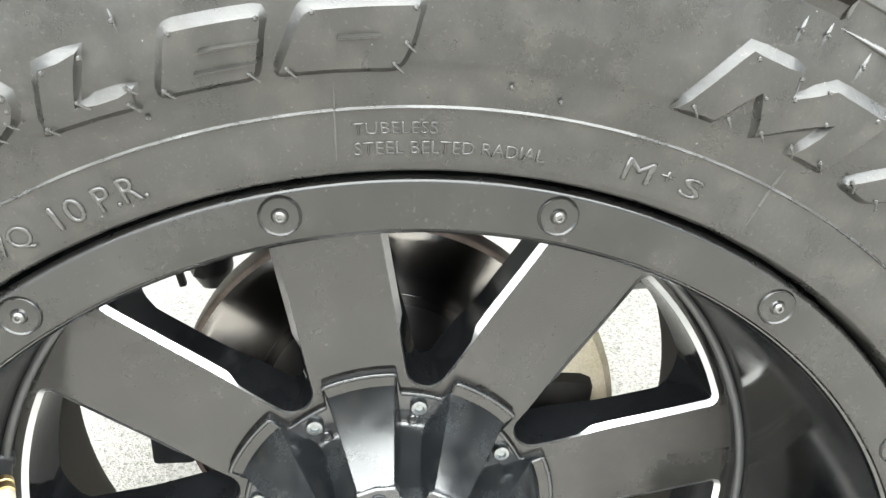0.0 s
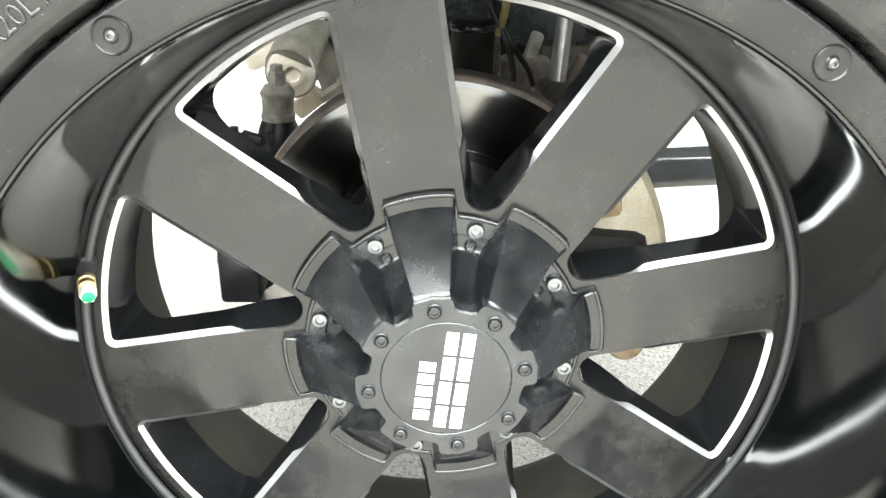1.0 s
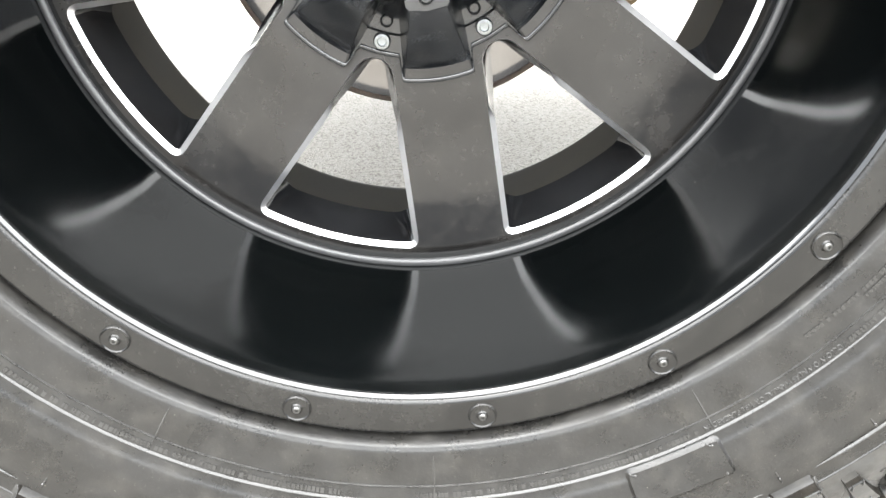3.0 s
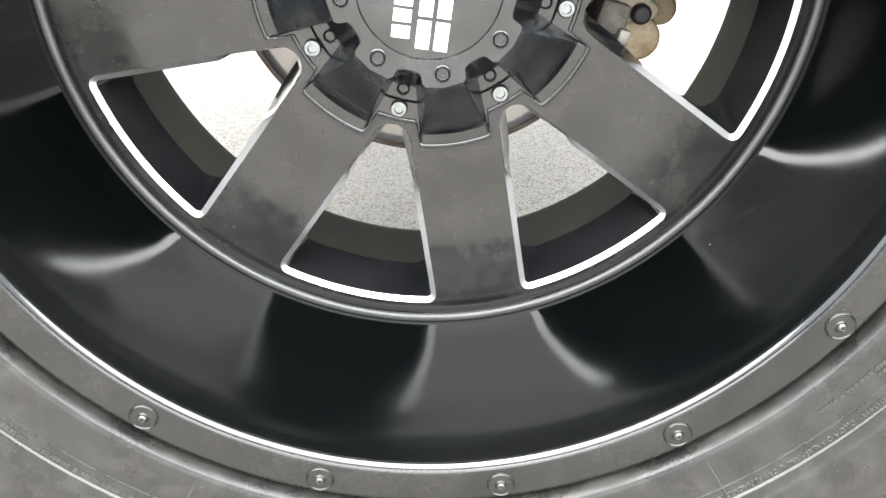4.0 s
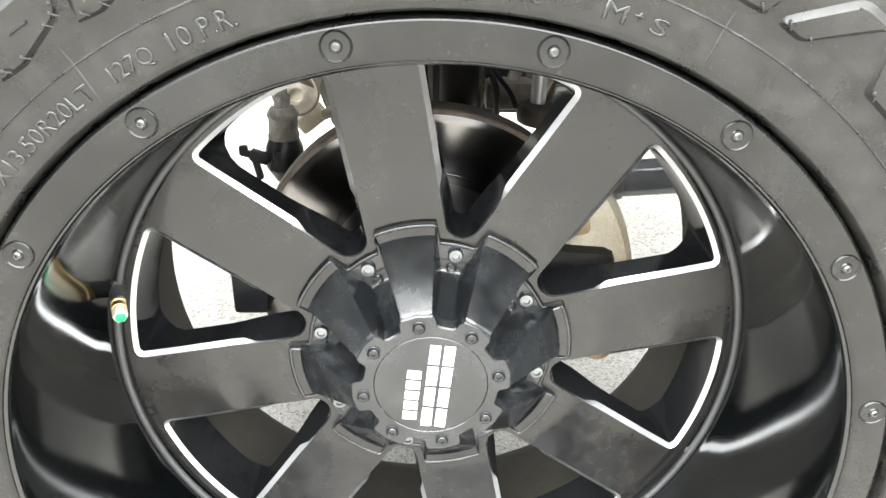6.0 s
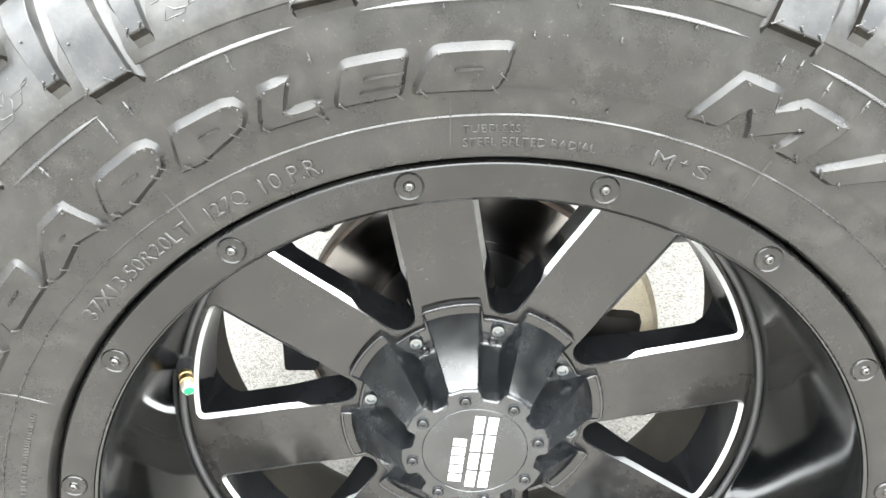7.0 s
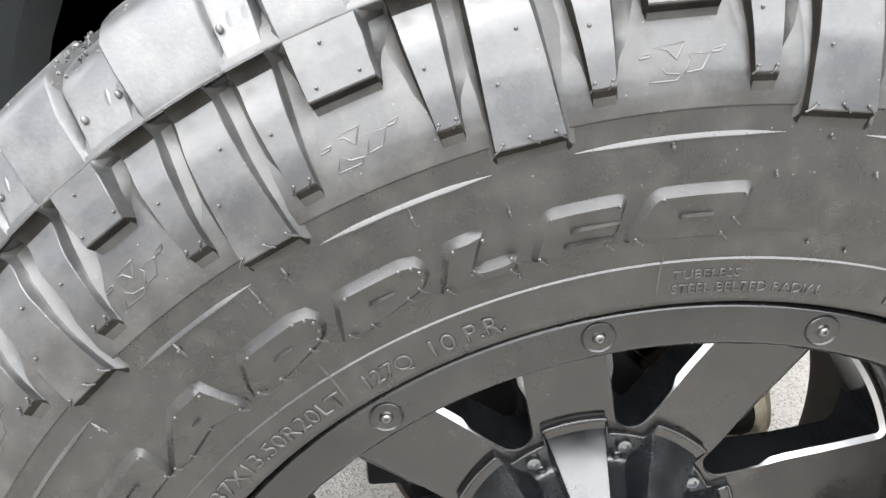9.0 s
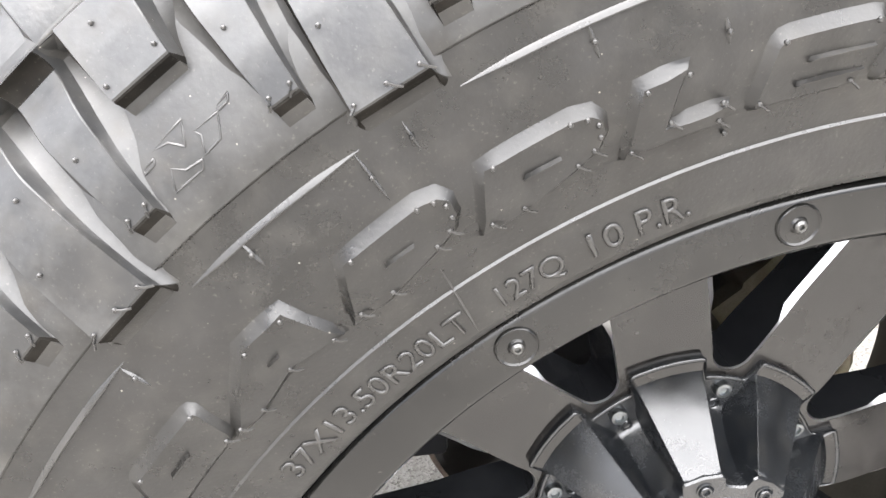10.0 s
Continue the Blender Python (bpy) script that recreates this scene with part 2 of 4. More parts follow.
def pol(ang, r, y):
    a = radians(ang)
    return Vector((r * math.cos(a), y, r * math.sin(a)))


def lathe(profile, segs=192, close=False, bm=None):
    """Turns a list of (radius, y) round the y axis."""
    bm = bm or bmesh.new()
    rings = [[bm.verts.new(pol(360 * i / segs, r, y)) for i in range(segs)] for r, y in profile]
    pairs = list(zip(rings, rings[1:])) + ([(rings[-1], rings[0])] if close else [])
    for p, q in pairs:
        for i in range(segs):
            bm.faces.new((p[i], p[(i + 1) % segs], q[(i + 1) % segs], q[i]))
    return bm


def rounded(profile, radius=0.002, steps=3, close=False):
    """Rounds the corners of a profile of (a, b) points."""
    out = []
    n = len(profile)
    for i, p in enumerate(profile):
        if not close and i in (0, n - 1):
            out.append(p)
            continue
        p = Vector(p)
        d1, d2 = Vector(profile[i - 1]) - p, Vector(profile[(i + 1) % n]) - p
        k = min(radius, d1.length * 0.45, d2.length * 0.45)
        a, b = p + d1.normalized() * k, p + d2.normalized() * k
        for s in range(steps + 1):
            t = s / steps
            out.append(tuple(a * (1 - t) ** 2 + p * 2 * t * (1 - t) + b * t * t))
    return out


def box(sx, sy, sz, m=Matrix(), bevel=0.0, bm=None):
    b2 = bmesh.new()
    bmesh.ops.create_cube(b2, size=1, matrix=Matrix.Diagonal((sx, sy, sz, 1)))
    if bevel:
        bmesh.ops.bevel(b2, geom=b2.edges[:], offset=bevel, segments=2, affect="EDGES", profile=0.5)
    return merge(b2, m, bm)


def merge(b2, m, bm=None):
    bmesh.ops.transform(b2, matrix=m, verts=b2.verts)
    if bm is None:
        return b2
    me = bpy.data.meshes.new("t")
    b2.to_mesh(me)
    bm.from_mesh(me)
    b2.free()
    bpy.data.meshes.remove(me)
    return bm


def along(a, b):
    """A pose at a whose z axis points to b."""
    a, b = Vector(a), Vector(b)
    return Matrix.Translation(a) @ (b - a).to_track_quat("Z", "Y").to_matrix().to_4x4()


def turned(profile, m=Matrix(), segs=32, bm=None):
    """Turns (radius, z) round z."""
    b2 = bmesh.new()
    rings = []
    for r, z in profile:
        rings.append([b2.verts.new((r * math.cos(2 * P * i / segs), r * math.sin(2 * P * i / segs), z)) for i in range(segs)])
    for p, q in zip(rings, rings[1:]):
        for i in range(segs):
            b2.faces.new((p[i], p[(i + 1) % segs], q[(i + 1) % segs], q[i]))
    for ring in (rings[0], rings[-1]):
        b2.faces.new(ring)
    return merge(b2, m, bm)


def tube(points, radius, bm=None, segs=10):
    bm = bm or bmesh.new()
    pts = [Vector(p) for p in points]
    rings = []
    for i, p in enumerate(pts):
        d = (pts[min(i + 1, len(pts) - 1)] - pts[max(i - 1, 0)]).to_track_quat("Z", "Y").to_matrix()
        rings.append([bm.verts.new(p + d @ Vector((radius * math.cos(2 * P * k / segs), radius * math.sin(2 * P * k / segs), 0))) for k in range(segs)])
    for p, q in zip(rings, rings[1:]):
        for i in range(segs):
            bm.faces.new((p[i], p[(i + 1) % segs], q[(i + 1) % segs], q[i]))
    for ring in (rings[0], rings[-1]):
        bm.faces.new(ring)
    return bm


def spline(points, n=8):
    """A smooth run of points through the given ones."""
    pts = [Vector(p) for p in points]
    pts = [2 * pts[0] - pts[1], *pts, 2 * pts[-1] - pts[-2]]
    out = []
    for i in range(1, len(pts) - 2):
        a, b, c, d = pts[i - 1:i + 3]
        for s in range(n):
            t = s / n
            out.append(0.5 * (2 * b + (c - a) * t + (2 * a - 5 * b + 4 * c - d) * t * t + (3 * b - a - 3 * c + d) * t ** 3))
    out.append(pts[-2])
    return out


def smooth_step(a, b, x):
    t = min(1.0, max(0.0, (x - a) / (b - a)))
    return t * t * (3 - 2 * t)


# ---- ground ----
bm = bmesh.new()
bmesh.ops.create_grid(bm, x_segments=8, y_segments=8, size=400)
ground = tagged(part("ground", bm, GROUND, smooth=False), "pale pebbled concrete paving under the parked truck", "ground", kind="structure")

# ---- the wheel ----
wheel = tagged(new("truck_wheel"), "black alloy truck wheel with milled edges and mud-terrain tyre", "wheel")
wheel.location = (0, 0, ZC)

# sidewall shape: y of the outer face over the radius
SIDE_R = [0.2704, 0.2712, 0.2720, 0.2728, 0.2740, 0.2752, 0.2768, 0.2800, 0.284, 0.290, 0.2965, 0.304, 0.311, 0.3135, 0.325, 0.340, 0.3545, 0.3637, 0.3642, 0.3705, 0.3773, 0.3837, 0.392, 0.400, 0.408, 0.4165, 0.4190, 0.4218]
SIDE_Y = [-0.1240, -0.1335, -0.1378, -0.1416, -0.1440, -0.1446, -0.1455, -0.1463, -0.1469, -0.1478, -0.1488, -0.1510, -0.1532, -0.1546, -0.1572, -0.1582, -0.1576, -0.1573, -0.1580, -0.1577, -0.1561, -0.1536, -0.1490, -0.1430, -0.1360, -0.1290, -0.1340, -0.1366]


def side_y(r):
    return float(np.interp(r, SIDE_R, SIDE_Y))


def tyre_body():
    prof = [(r, y) for r, y in zip(SIDE_R, SIDE_Y)]
    crown = [(0.4229, -0.1372), (0.4239, -0.1366), (0.4290, -0.1300), (0.4400, -0.100), (0.448, -0.05), (0.450, 0.015), (0.448, 0.08), (0.440, 0.13), (0.4290, 0.160), (0.4229, 0.1666)]
    back = [(r, 0.03 - y) for r, y in zip(SIDE_R, SIDE_Y)][::-1]
    inner = [(0.26, 0.14), (0.26, -0.11)]
    return lathe(rounded(prof + crown + back + inner, 0.002, 3), 288, close=True)


tyre = part("tyre", tyre_body(), RUBBER, wheel, "black mud-terrain tyre with raised sidewall lettering and chunky shoulder lugs")
# above the moulded step the rubber is smoother and paler
tyre.data.materials.append(VALLEY)
for f in tyre.data.polygons:
    if math.hypot(f.center.x, f.center.z) > 0.3645 and f.center.y < 0.1:
        f.material_index = 1

# lugs: outer face over the shoulder, from its foot on the sidewall to the crown
FACE_R = [0.3550, 0.3637, 0.3757, 0.3900, 0.4008, 0.4120, 0.4229]
FACE_Y = [-0.1662, -0.1638, -0.1604, -0.1560, -0.1510, -0.1455, -0.1388]


DIP_R = [0.4040, 0.4080, 0.4115, 0.4140, 0.4165, 0.4190, 0.4210, 0.4229]
DIP_Y = [-0.1494, -0.1460, -0.1420, -0.1392, -0.1376, -0.1372, -0.1379, -0.1396]


def face_y(r):
    return float(np.interp(r, FACE_R, FACE_Y))


def lug_mesh(foot, half_foot, half_top, dip=True):
    """One shoulder lug about the z axis: flat face from its foot on the sidewall up to the tread's edge. Half widths in degrees."""
    low, high = side_y(foot - 0.0060), face_y(foot)
    deep = high - low
    outer = [(foot - 0.0084, side_y(foot - 0.0084) + 0.0005), (foot - 0.0064, low + 0.08 * deep), (foot - 0.0047, low + 0.21 * deep), (foot - 0.0032, low + 0.39 * deep), (foot - 0.0018, low + 0.62 * deep),
             (foot - 0.0006, low + 0.87 * deep), (foot, high + 0.0006), (foot + 0.0007, face_y(foot + 0.0007))]
    # long lugs dip in a hollow under the tread's edge
    outer += [(r, float(np.interp(r, DIP_R, DIP_Y)) if dip and r > 0.404 else face_y(r)) for r in np.linspace(foot + 0.004, 0.4229, 26)]
    outer += [(0.4235, -0.1350), (0.4225, -0.1300)]
    bm = bmesh.new()
    rows = []
    for i, (r, y) in enumerate(outer):
        k = min(1.0, max(0.0, (r - foot) / (0.4229 - foot)))
        half = half_foot + (half_top - half_foot) * k
        by = max(y + 0.0006, side_y(r) + 0.0006)
        # the flanks run out below the foot in a pointed tail
        tail_r = 0.0078 * (1 - smooth_step(foot - 0.001, foot + 0.014, r)) * smooth_step(foot - 0.0090, foot - 0.002, r)
        wide = math.degrees((0.0012 + max(0.0, by - y)) / r) * (0.45 * smooth_step(foot - 0.0085, foot - 0.001, r) + 0.55 * smooth_step(foot, foot + 0.016, r))
        row = []
        for s in (1, -1):
            nip = 0.0005 / max(0.002, by - y)
            steps = ((0.0, 0.0), (0.03, nip), (0.10, 0.40), (0.20, 0.58), (0.44, 0.76), (0.74, 0.89), (1.08, 0.97), (1.42, 1.0)) if s < 0 else \
                    ((0.0, 0.0), (0.03, nip), (0.08, 0.42), (0.14, 0.62), (0.28, 0.80), (0.48, 0.92), (0.70, 0.98), (0.90, 1.0))
            side = []
            for da, dk in steps:
                rr = r - tail_r * dk ** 1.5 * (1.0 if s < 0 else 0.7)
                yy = y + (by - y) * dk
                if dk == 1.0:
                    yy = max(yy, side_y(rr) + 0.0005)
                side.append(pol(90 + s * (half + da * wide), rr, yy))
            row += side[::-1] if s > 0 else side
        rows.append([bm.verts.new(p) for p in row])
    n = len(rows[0])
    for p, q in zip(rows, rows[1:]):
        for j in range(n - 1):
            bm.faces.new((p[j], p[j + 1], q[j + 1], q[j]))
    bm.faces.new(rows[0])
    bm.faces.new(rows[-1])
    bmesh.ops.recalc_face_normals(bm, faces=bm.faces)
    me = bpy.data.meshes.new("tread_lug")
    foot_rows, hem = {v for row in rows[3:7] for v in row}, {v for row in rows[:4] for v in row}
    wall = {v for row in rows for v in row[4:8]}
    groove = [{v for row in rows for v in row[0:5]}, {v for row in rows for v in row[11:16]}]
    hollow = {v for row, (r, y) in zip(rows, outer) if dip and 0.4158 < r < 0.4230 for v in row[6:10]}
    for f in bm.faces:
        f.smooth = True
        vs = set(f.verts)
        # undersides, left walls and hollows are darkened here, as they lie in shade
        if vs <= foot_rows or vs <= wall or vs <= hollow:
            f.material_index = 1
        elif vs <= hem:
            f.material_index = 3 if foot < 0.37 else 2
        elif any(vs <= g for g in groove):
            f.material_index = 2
    for e in bm.edges:
        if len(e.link_faces) == 2 and e.calc_face_angle(0) > radians(38):
            e.smooth = False
    for p, q in zip(rows, rows[1:]):
        for j in (6, 7, 8, 9, 11):
            bm.edges.get((p[j], q[j])).smooth = False
    bm.to_mesh(me)
    bm.free()
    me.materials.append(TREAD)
    me.materials.append(LUGSHADE)
    me.materials.append(VALLEY)
    me.materials.append(RUBBER)
    return me


def pose_y(deg):
    """Turn about the wheel's axis so that what stands at 90 degrees comes to deg."""
    return Matrix.Rotation(radians(90 - deg), 4, "Y")


BIG, BROAD = lug_mesh(0.3637, 1.80, 1.10), lug_mesh(0.3637, 2.06, 1.40)
SMALL = lug_mesh(0.3764, 0.66, 1.08)
SHORT = lug_mesh(0.4012, 1.88, 1.90, False)
SLIM = lug_mesh(0.4012, 1.40, 1.50, False)
CENTRES = [150.4, 134.7, 119.7, 103.25, 85.35, 69.3]
while len(CENTRES) < 21:
    CENTRES.append(CENTRES[-1] - 278.9 / 16)
# the pitch varies round the tyre
PITCH = {1: (0.255, 0.500, 0.760), 2: (0.225, 0.472, 0.751), 3: (0.252, 0.514, 0.749), 4: (0.257, 0.543, 0.757)}
for i, c in enumerate(CENTRES):
    step = (c - CENTRES[(i + 1) % 21]) % 360
    f1, f2, f3 = PITCH.get(i, (0.262, 0.50, 0.745))
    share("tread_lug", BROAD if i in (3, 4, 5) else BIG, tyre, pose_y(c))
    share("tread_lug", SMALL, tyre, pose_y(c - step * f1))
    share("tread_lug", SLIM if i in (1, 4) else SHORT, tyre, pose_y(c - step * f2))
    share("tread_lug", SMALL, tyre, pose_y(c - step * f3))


def shoulder_mesh(half, skew, top, sink=0.0, jag=0.0):
    """One shoulder block over the tread's edge, about the z axis. Half width in degrees."""
    prof = [(0.4226, -0.1370, 0.0), (0.4234, -0.1369, 0.02), (0.4290, -0.1338, 0.12), (0.4430, -0.1245, 0.4), (0.4535, -0.1150, 0.65), (0.4570, -0.1060, 0.7), (0.4590, -0.0980, 0.8), (0.4605, -0.0800, 1.0), (0.4615, top, 1.2), (0.4450, top + 0.006, 1.3)]
    bm = bmesh.new()
    rows = []
    rng = random.Random(int(half * 100))
    for r, y, k in prof:
        r, y = r - sink * min(1.0, 3 * k), y + 0.4 * sink * min(1.0, 3 * k)
        w = half + (rng.uniform(-jag, jag) if k > 0.3 else 0.0) - 0.25 * (1 - k)
        row = []
        for s in (-1, 1):
            rim = pol(90 + s * w + skew * k, r - 0.0012, y + 0.0005)
            up = pol(90 + s * (w - 0.12) + skew * k, r, y)
            base = pol(90 + s * (w + 0.35) + skew * k, r - 0.012 * min(1, 2.5 * k), y + 0.005 * min(1, 4 * k))
            row += [base, rim, up] if s < 0 else [up, rim, base]
        rows.append([bm.verts.new(p) for p in row])
    for p, q in zip(rows, rows[1:]):
        for j in range(5):
            bm.faces.new((p[j], p[j + 1], q[j + 1], q[j]))
    bm.faces.new(rows[0])
    bm.faces.new(rows[-1])
    bmesh.ops.recalc_face_normals(bm, faces=bm.faces)
    me = bpy.data.meshes.new("shoulder_block")
    for f in bm.faces:
        f.smooth = True
    for e in bm.edges:
        if len(e.link_faces) == 2 and e.calc_face_angle(0) > radians(32):
            e.smooth = False
    bm.to_mesh(me)
    bm.free()
    me.materials.append(PALETREAD)
    return me


WIDE, NARROW = shoulder_mesh(2.75, 0.3, -0.050, jag=0.1), shoulder_mesh(2.15, 0.3, -0.058, jag=0.1)
WEB, GAP = shoulder_mesh(1.75, 0.2, -0.040, 0.0055), shoulder_mesh(1.3, 0.2, -0.040, 0.0055)


def groove_rib():
    """A low curved rib in the groove between two shoulder blocks."""
    path = [pol(90 + 0.10 * math.sin(k * 0.9), r, y) for k, (r, y) in enumerate(((0.4245, -0.1362), (0.4300, -0.1325), (0.4360, -0.1275), (0.4410, -0.1235), (0.4440, -0.1200)))]
    bm = tube(spline(path, 4), 0.0022, segs=10)
    return bm


rib = part("groove_rib", groove_rib(), PALETREAD, tyre)
RIB = rib.data
bpy.data.objects.remove(rib)


def drop_mesh():
    bm = bmesh.new()
    bmesh.ops.create_icosphere(bm, subdivisions=2, radius=0.0018)
    for v in bm.verts:
        v.co.z *= 1.2 if v.co.z > 0 else 1.0
        v.co.x *= 0.85 - 60 * max(0.0, v.co.z) * 0.8
    return bm


drop = part("rubber_bead", drop_mesh(), PALETREAD, tyre)
DROP = drop.data
bpy.data.objects.remove(drop)
MIDDLE = shoulder_mesh(2.9, 0.0, -0.050)
for i, c in enumerate(CENTRES):
    d = CENTRES[(i + 1) % 21]
    step = (c - d) % 360
    share("shoulder_block", WIDE, tyre, pose_y(c - 0.1))
    share("shoulder_block", NARROW, tyre, pose_y(c - step * 0.46))
    share("shoulder_web", WEB, tyre, pose_y(c + 4.3))
    share("shoulder_web", GAP, tyre, pose_y(c - 3.9))
    for da in (2.95, 3.75, -3.75, -4.6):
        share("groove_rib", RIB, tyre, pose_y(c + da) @ Matrix.Translation((0, 0.0016, -0.0056)))
    for da in (5.4, 3.1, -3.1):
        share("rubber_bead", DROP, tyre, pose_y(c + da) @ Matrix.Translation((0, -0.1270 + 0.0016, 0.4352)))
    # blocks along the middle of the tread
    for f, y in ((0.25, 0.068), (0.72, 0.085), (0.05, 0.115), (0.55, 0.138)):
        share("tread_block", MIDDLE, tyre, Matrix.Translation((0, y, 0)) @ pose_y(c - step * f))

rng = random.Random(11)
bm = bmesh.new()
for i in range(1500):
    a, k = rng.uniform(40, 175), rng.random()
    b2 = bmesh.new()
    bmesh.ops.create_icosphere(b2, subdivisions=1, radius=rng.choice((0.0003, 0.0004, 0.0006, 0.0009)))
    for v in b2.verts:
        v.co += Vector((rng.uniform(-1, 1), rng.uniform(-1, 1), rng.uniform(-1, 1))) * 0.0004
    merge(b2, pose_y(a) @ Matrix.Translation((0, -0.1165 + 0.036 * k, 0.4508 + 0.0075 * min(1.0, 2 * k))), bm)
tagged(part("rubber_crumbs", bm, PALETREAD, tyre), kind="stuff")

# ---- rim: lip, deep dish, barrel ----
RIM = [(0.262, -0.112), (0.2712, -0.120), (0.2712, -0.1335), (0.2690, -0.1372), (0.2482, -0.1362), (0.2462, -0.1340),
       (0.2440, -0.118), (0.2395, -0.070), (0.2345, -0.028), (0.2312, -0.010), (0.2292, -0.0035), (0.2272, -0.0035), (0.2258, 0.004), (0.2256, 0.030)]
DISH = [tuple(p) for p in spline([(r, y, 0) for r, y in RIM[5:11]], 8)]
rim = part("rim", lathe(rounded(RIM[:5], 0.0022, 4) + [(p[0], p[1]) for p in DISH] + rounded(RIM[10:], 0.0016, 4)[1:], 384), GLOSS, wheel, "deep glossy black dish", angle=60)
part("rim_bead", lathe([(0.2276 + 0.0028 * math.cos(radians(x)), -0.0034 + 0.0026 * math.sin(radians(x))) for x in range(0, 360, 24)], 256, close=True), BEAD, rim)
LIP = [(0.2480, -0.1368), (0.2500, -0.1384), (0.2680, -0.1390), (0.2698, -0.1372), (0.2698, -0.130), (0.2480, -0.130)]
lip = part("rim_lip", lathe(rounded(LIP, 0.0012, 2, True), 256, close=True), LIPMAT, rim, "satin black outer lip ring")
BACK = [(0.2256, 0.030), (0.2240, 0.052), (0.2236, 0.080), (0.2250, 0.132), (0.2272, 0.142), (0.2450, 0.148), (0.2480, 0.160), (0.270, 0.170), (0.272, 0.150), (0.256, 0.140)]
part("rear_barrel", lathe(rounded(BACK, 0.004, 3), 192), GREYRIM, rim, "dusty dark grey inner barrel")

# bolts set into the lip
bm = turned([(0.0080, -0.0012), (0.0078, -0.0002), (0.0073, 0.0003), (0.0067, -0.0003), (0.0046, -0.0004), (0.0032, -0.0002), (0.0026, 0.0006), (0.0002, 0.0006)],
            Matrix.Rotation(radians(90), 4, "X"), 32)
first = part("lip_bolt", bm, LIPMAT, lip)
first.location = pol(A0, 0.2596, -0.1396)
bm = turned([(0.0023, 0.0), (0.0022, 0.0012), (0.0015, 0.0019), (0.0010, 0.0018), (0.0008, 0.0008), (0.0001, 0.0007)], Matrix.Rotation(radians(90), 4, "X"), 14)
pin = part("pin_mesh", bm, PINMAT)
PIN = pin.data
bpy.data.objects.remove(pin)
for i in range(16):
    m = Matrix.Translation(pol(A0 - 22.5 * i, 0.2596, -0.1396)) @ pose_y(A0 - 22.5 * i)
    if i:
        share("lip_bolt", first.data, lip, m)
    share("bolt_pin", PIN, lip, m)


# ---- spokes ----
def opening(back=False):
    """Outline of one opening about the z axis: (u, v, width of the milled edge). The back of the casting has rounder corners."""
    half = []
    # round inner end, then straight side, then rounded outer corner, then the arc
    for k in range(7):
        a = radians(-90 + 66 * k / 6)
        half.append((0.0128 * math.cos(a), 0.1062 + 0.0128 * math.sin(a), 0.0006))
    side0, side1 = Vector((0.0117, 0.1010)), Vector((0.0480, 0.1915) if back else (0.0535, 0.2055))
    for k in range(1, 13):
        q = side0.lerp(side1, k / 12)
        w = 0.0006 + 0.0031 * min(1.0, max(0.0, (q.y - 0.1285) / 0.007))
        half.append((q.x, q.y, w))
    corner = Vector((0.0563, 0.2128))
    end = Vector((0.0390, 0.2176) if back else (0.0495, 0.2155))
    for k in range(1, 6):
        t = k / 5
        q = side1 * (1 - t) ** 2 + corner * 2 * t * (1 - t) + end * t * t
        half.append((q.x, q.y, 0.0034))
    for k in range(1, 9):
        a = math.atan2(end.x, end.y) * (1 - k / 8)
        half.append((0.2211 * math.sin(a), 0.2211 * math.cos(a), 0.0034))
    return [(-u, v, w) for u, v, w in half[1:-1]][::-1], half


def opening_loop(back=False):
    left, right = opening(back)
    return right + left


LOOP = opening_loop()
FACE = 0.004


def inset(loop, extra=0.0):
    """The outline moved inwards by each point's width."""
    out = []
    n = len(loop)
    for i in range(n):
        a, b = Vector(loop[i - 1][:2]), Vector(loop[(i + 1) % n][:2])
        d = (b - a).normalized()
        nrm = Vector((-d.y, d.x))
        out.append(Vector(loop[i][:2]) + nrm * (loop[i][2] + extra))
    return out


def face_at(u, v):
    r = math.hypot(u, v)
    return FACE + 0.0015 * ((r - 0.165) / 0.06) ** 2 - 0.0046 * smooth_step(0.155, 0.103, r)


INNER = inset(LOOP)
BACKLOOP = inset([(u, v, 0.0038 + 0.0030 * (1 - smooth_step(0.110, 0.150, v)) + 0.0044 * smooth_step(0.195, 0.212, v)) for u, v, w in opening_loop(True)])


def back_y(u, v):
    """The casting is thin along the spokes and deep where it joins the barrel."""
    return 0.031 + 0.019 * smooth_step(0.188, 0.214, math.hypot(u, v))



def casting():
    """Spoke face with its eight openings, their walls and the back."""
    bm = bmesh.new()
    segs = 160
    for y, pts in ((None, LOOP), ("back", BACKLOOP)):
        edges = []
        for r in (0.2262, 0.0880):
            ring = [bm.verts.new(pol(360 * i / segs, r, 0.0 if y is None else 0.048)) for i in range(segs)]
            edges += [bm.edges.new((ring[i], ring[(i + 1) % segs])) for i in range(segs)]
        for k in range(8):
            a = radians(A0 - 45 * k)
            rad, tan = Vector((math.cos(a), math.sin(a))), Vector((math.sin(a), -math.cos(a)))
            ring = []
            for p in pts:
                q = rad * p[1] + tan * p[0]
                ring.append(bm.verts.new((q.x, 0.0 if y is None else 0.048, q.y)))
            edges += [bm.edges.new((ring[i], ring[(i + 1) % len(ring)])) for i in range(len(ring))]
        bmesh.ops.triangle_fill(bm, edges=edges, use_beauty=True)
        if y is None:
            # enough points to follow the rise towards the cap
            bmesh.ops.subdivide_edges(bm, edges=bm.edges[:], cuts=3, use_grid_fill=True)
    for v in bm.verts:
        v.co.y = face_at(v.co.x, v.co.z) if v.co.y < 0.02 else back_y(v.co.x, v.co.z)
    return bm


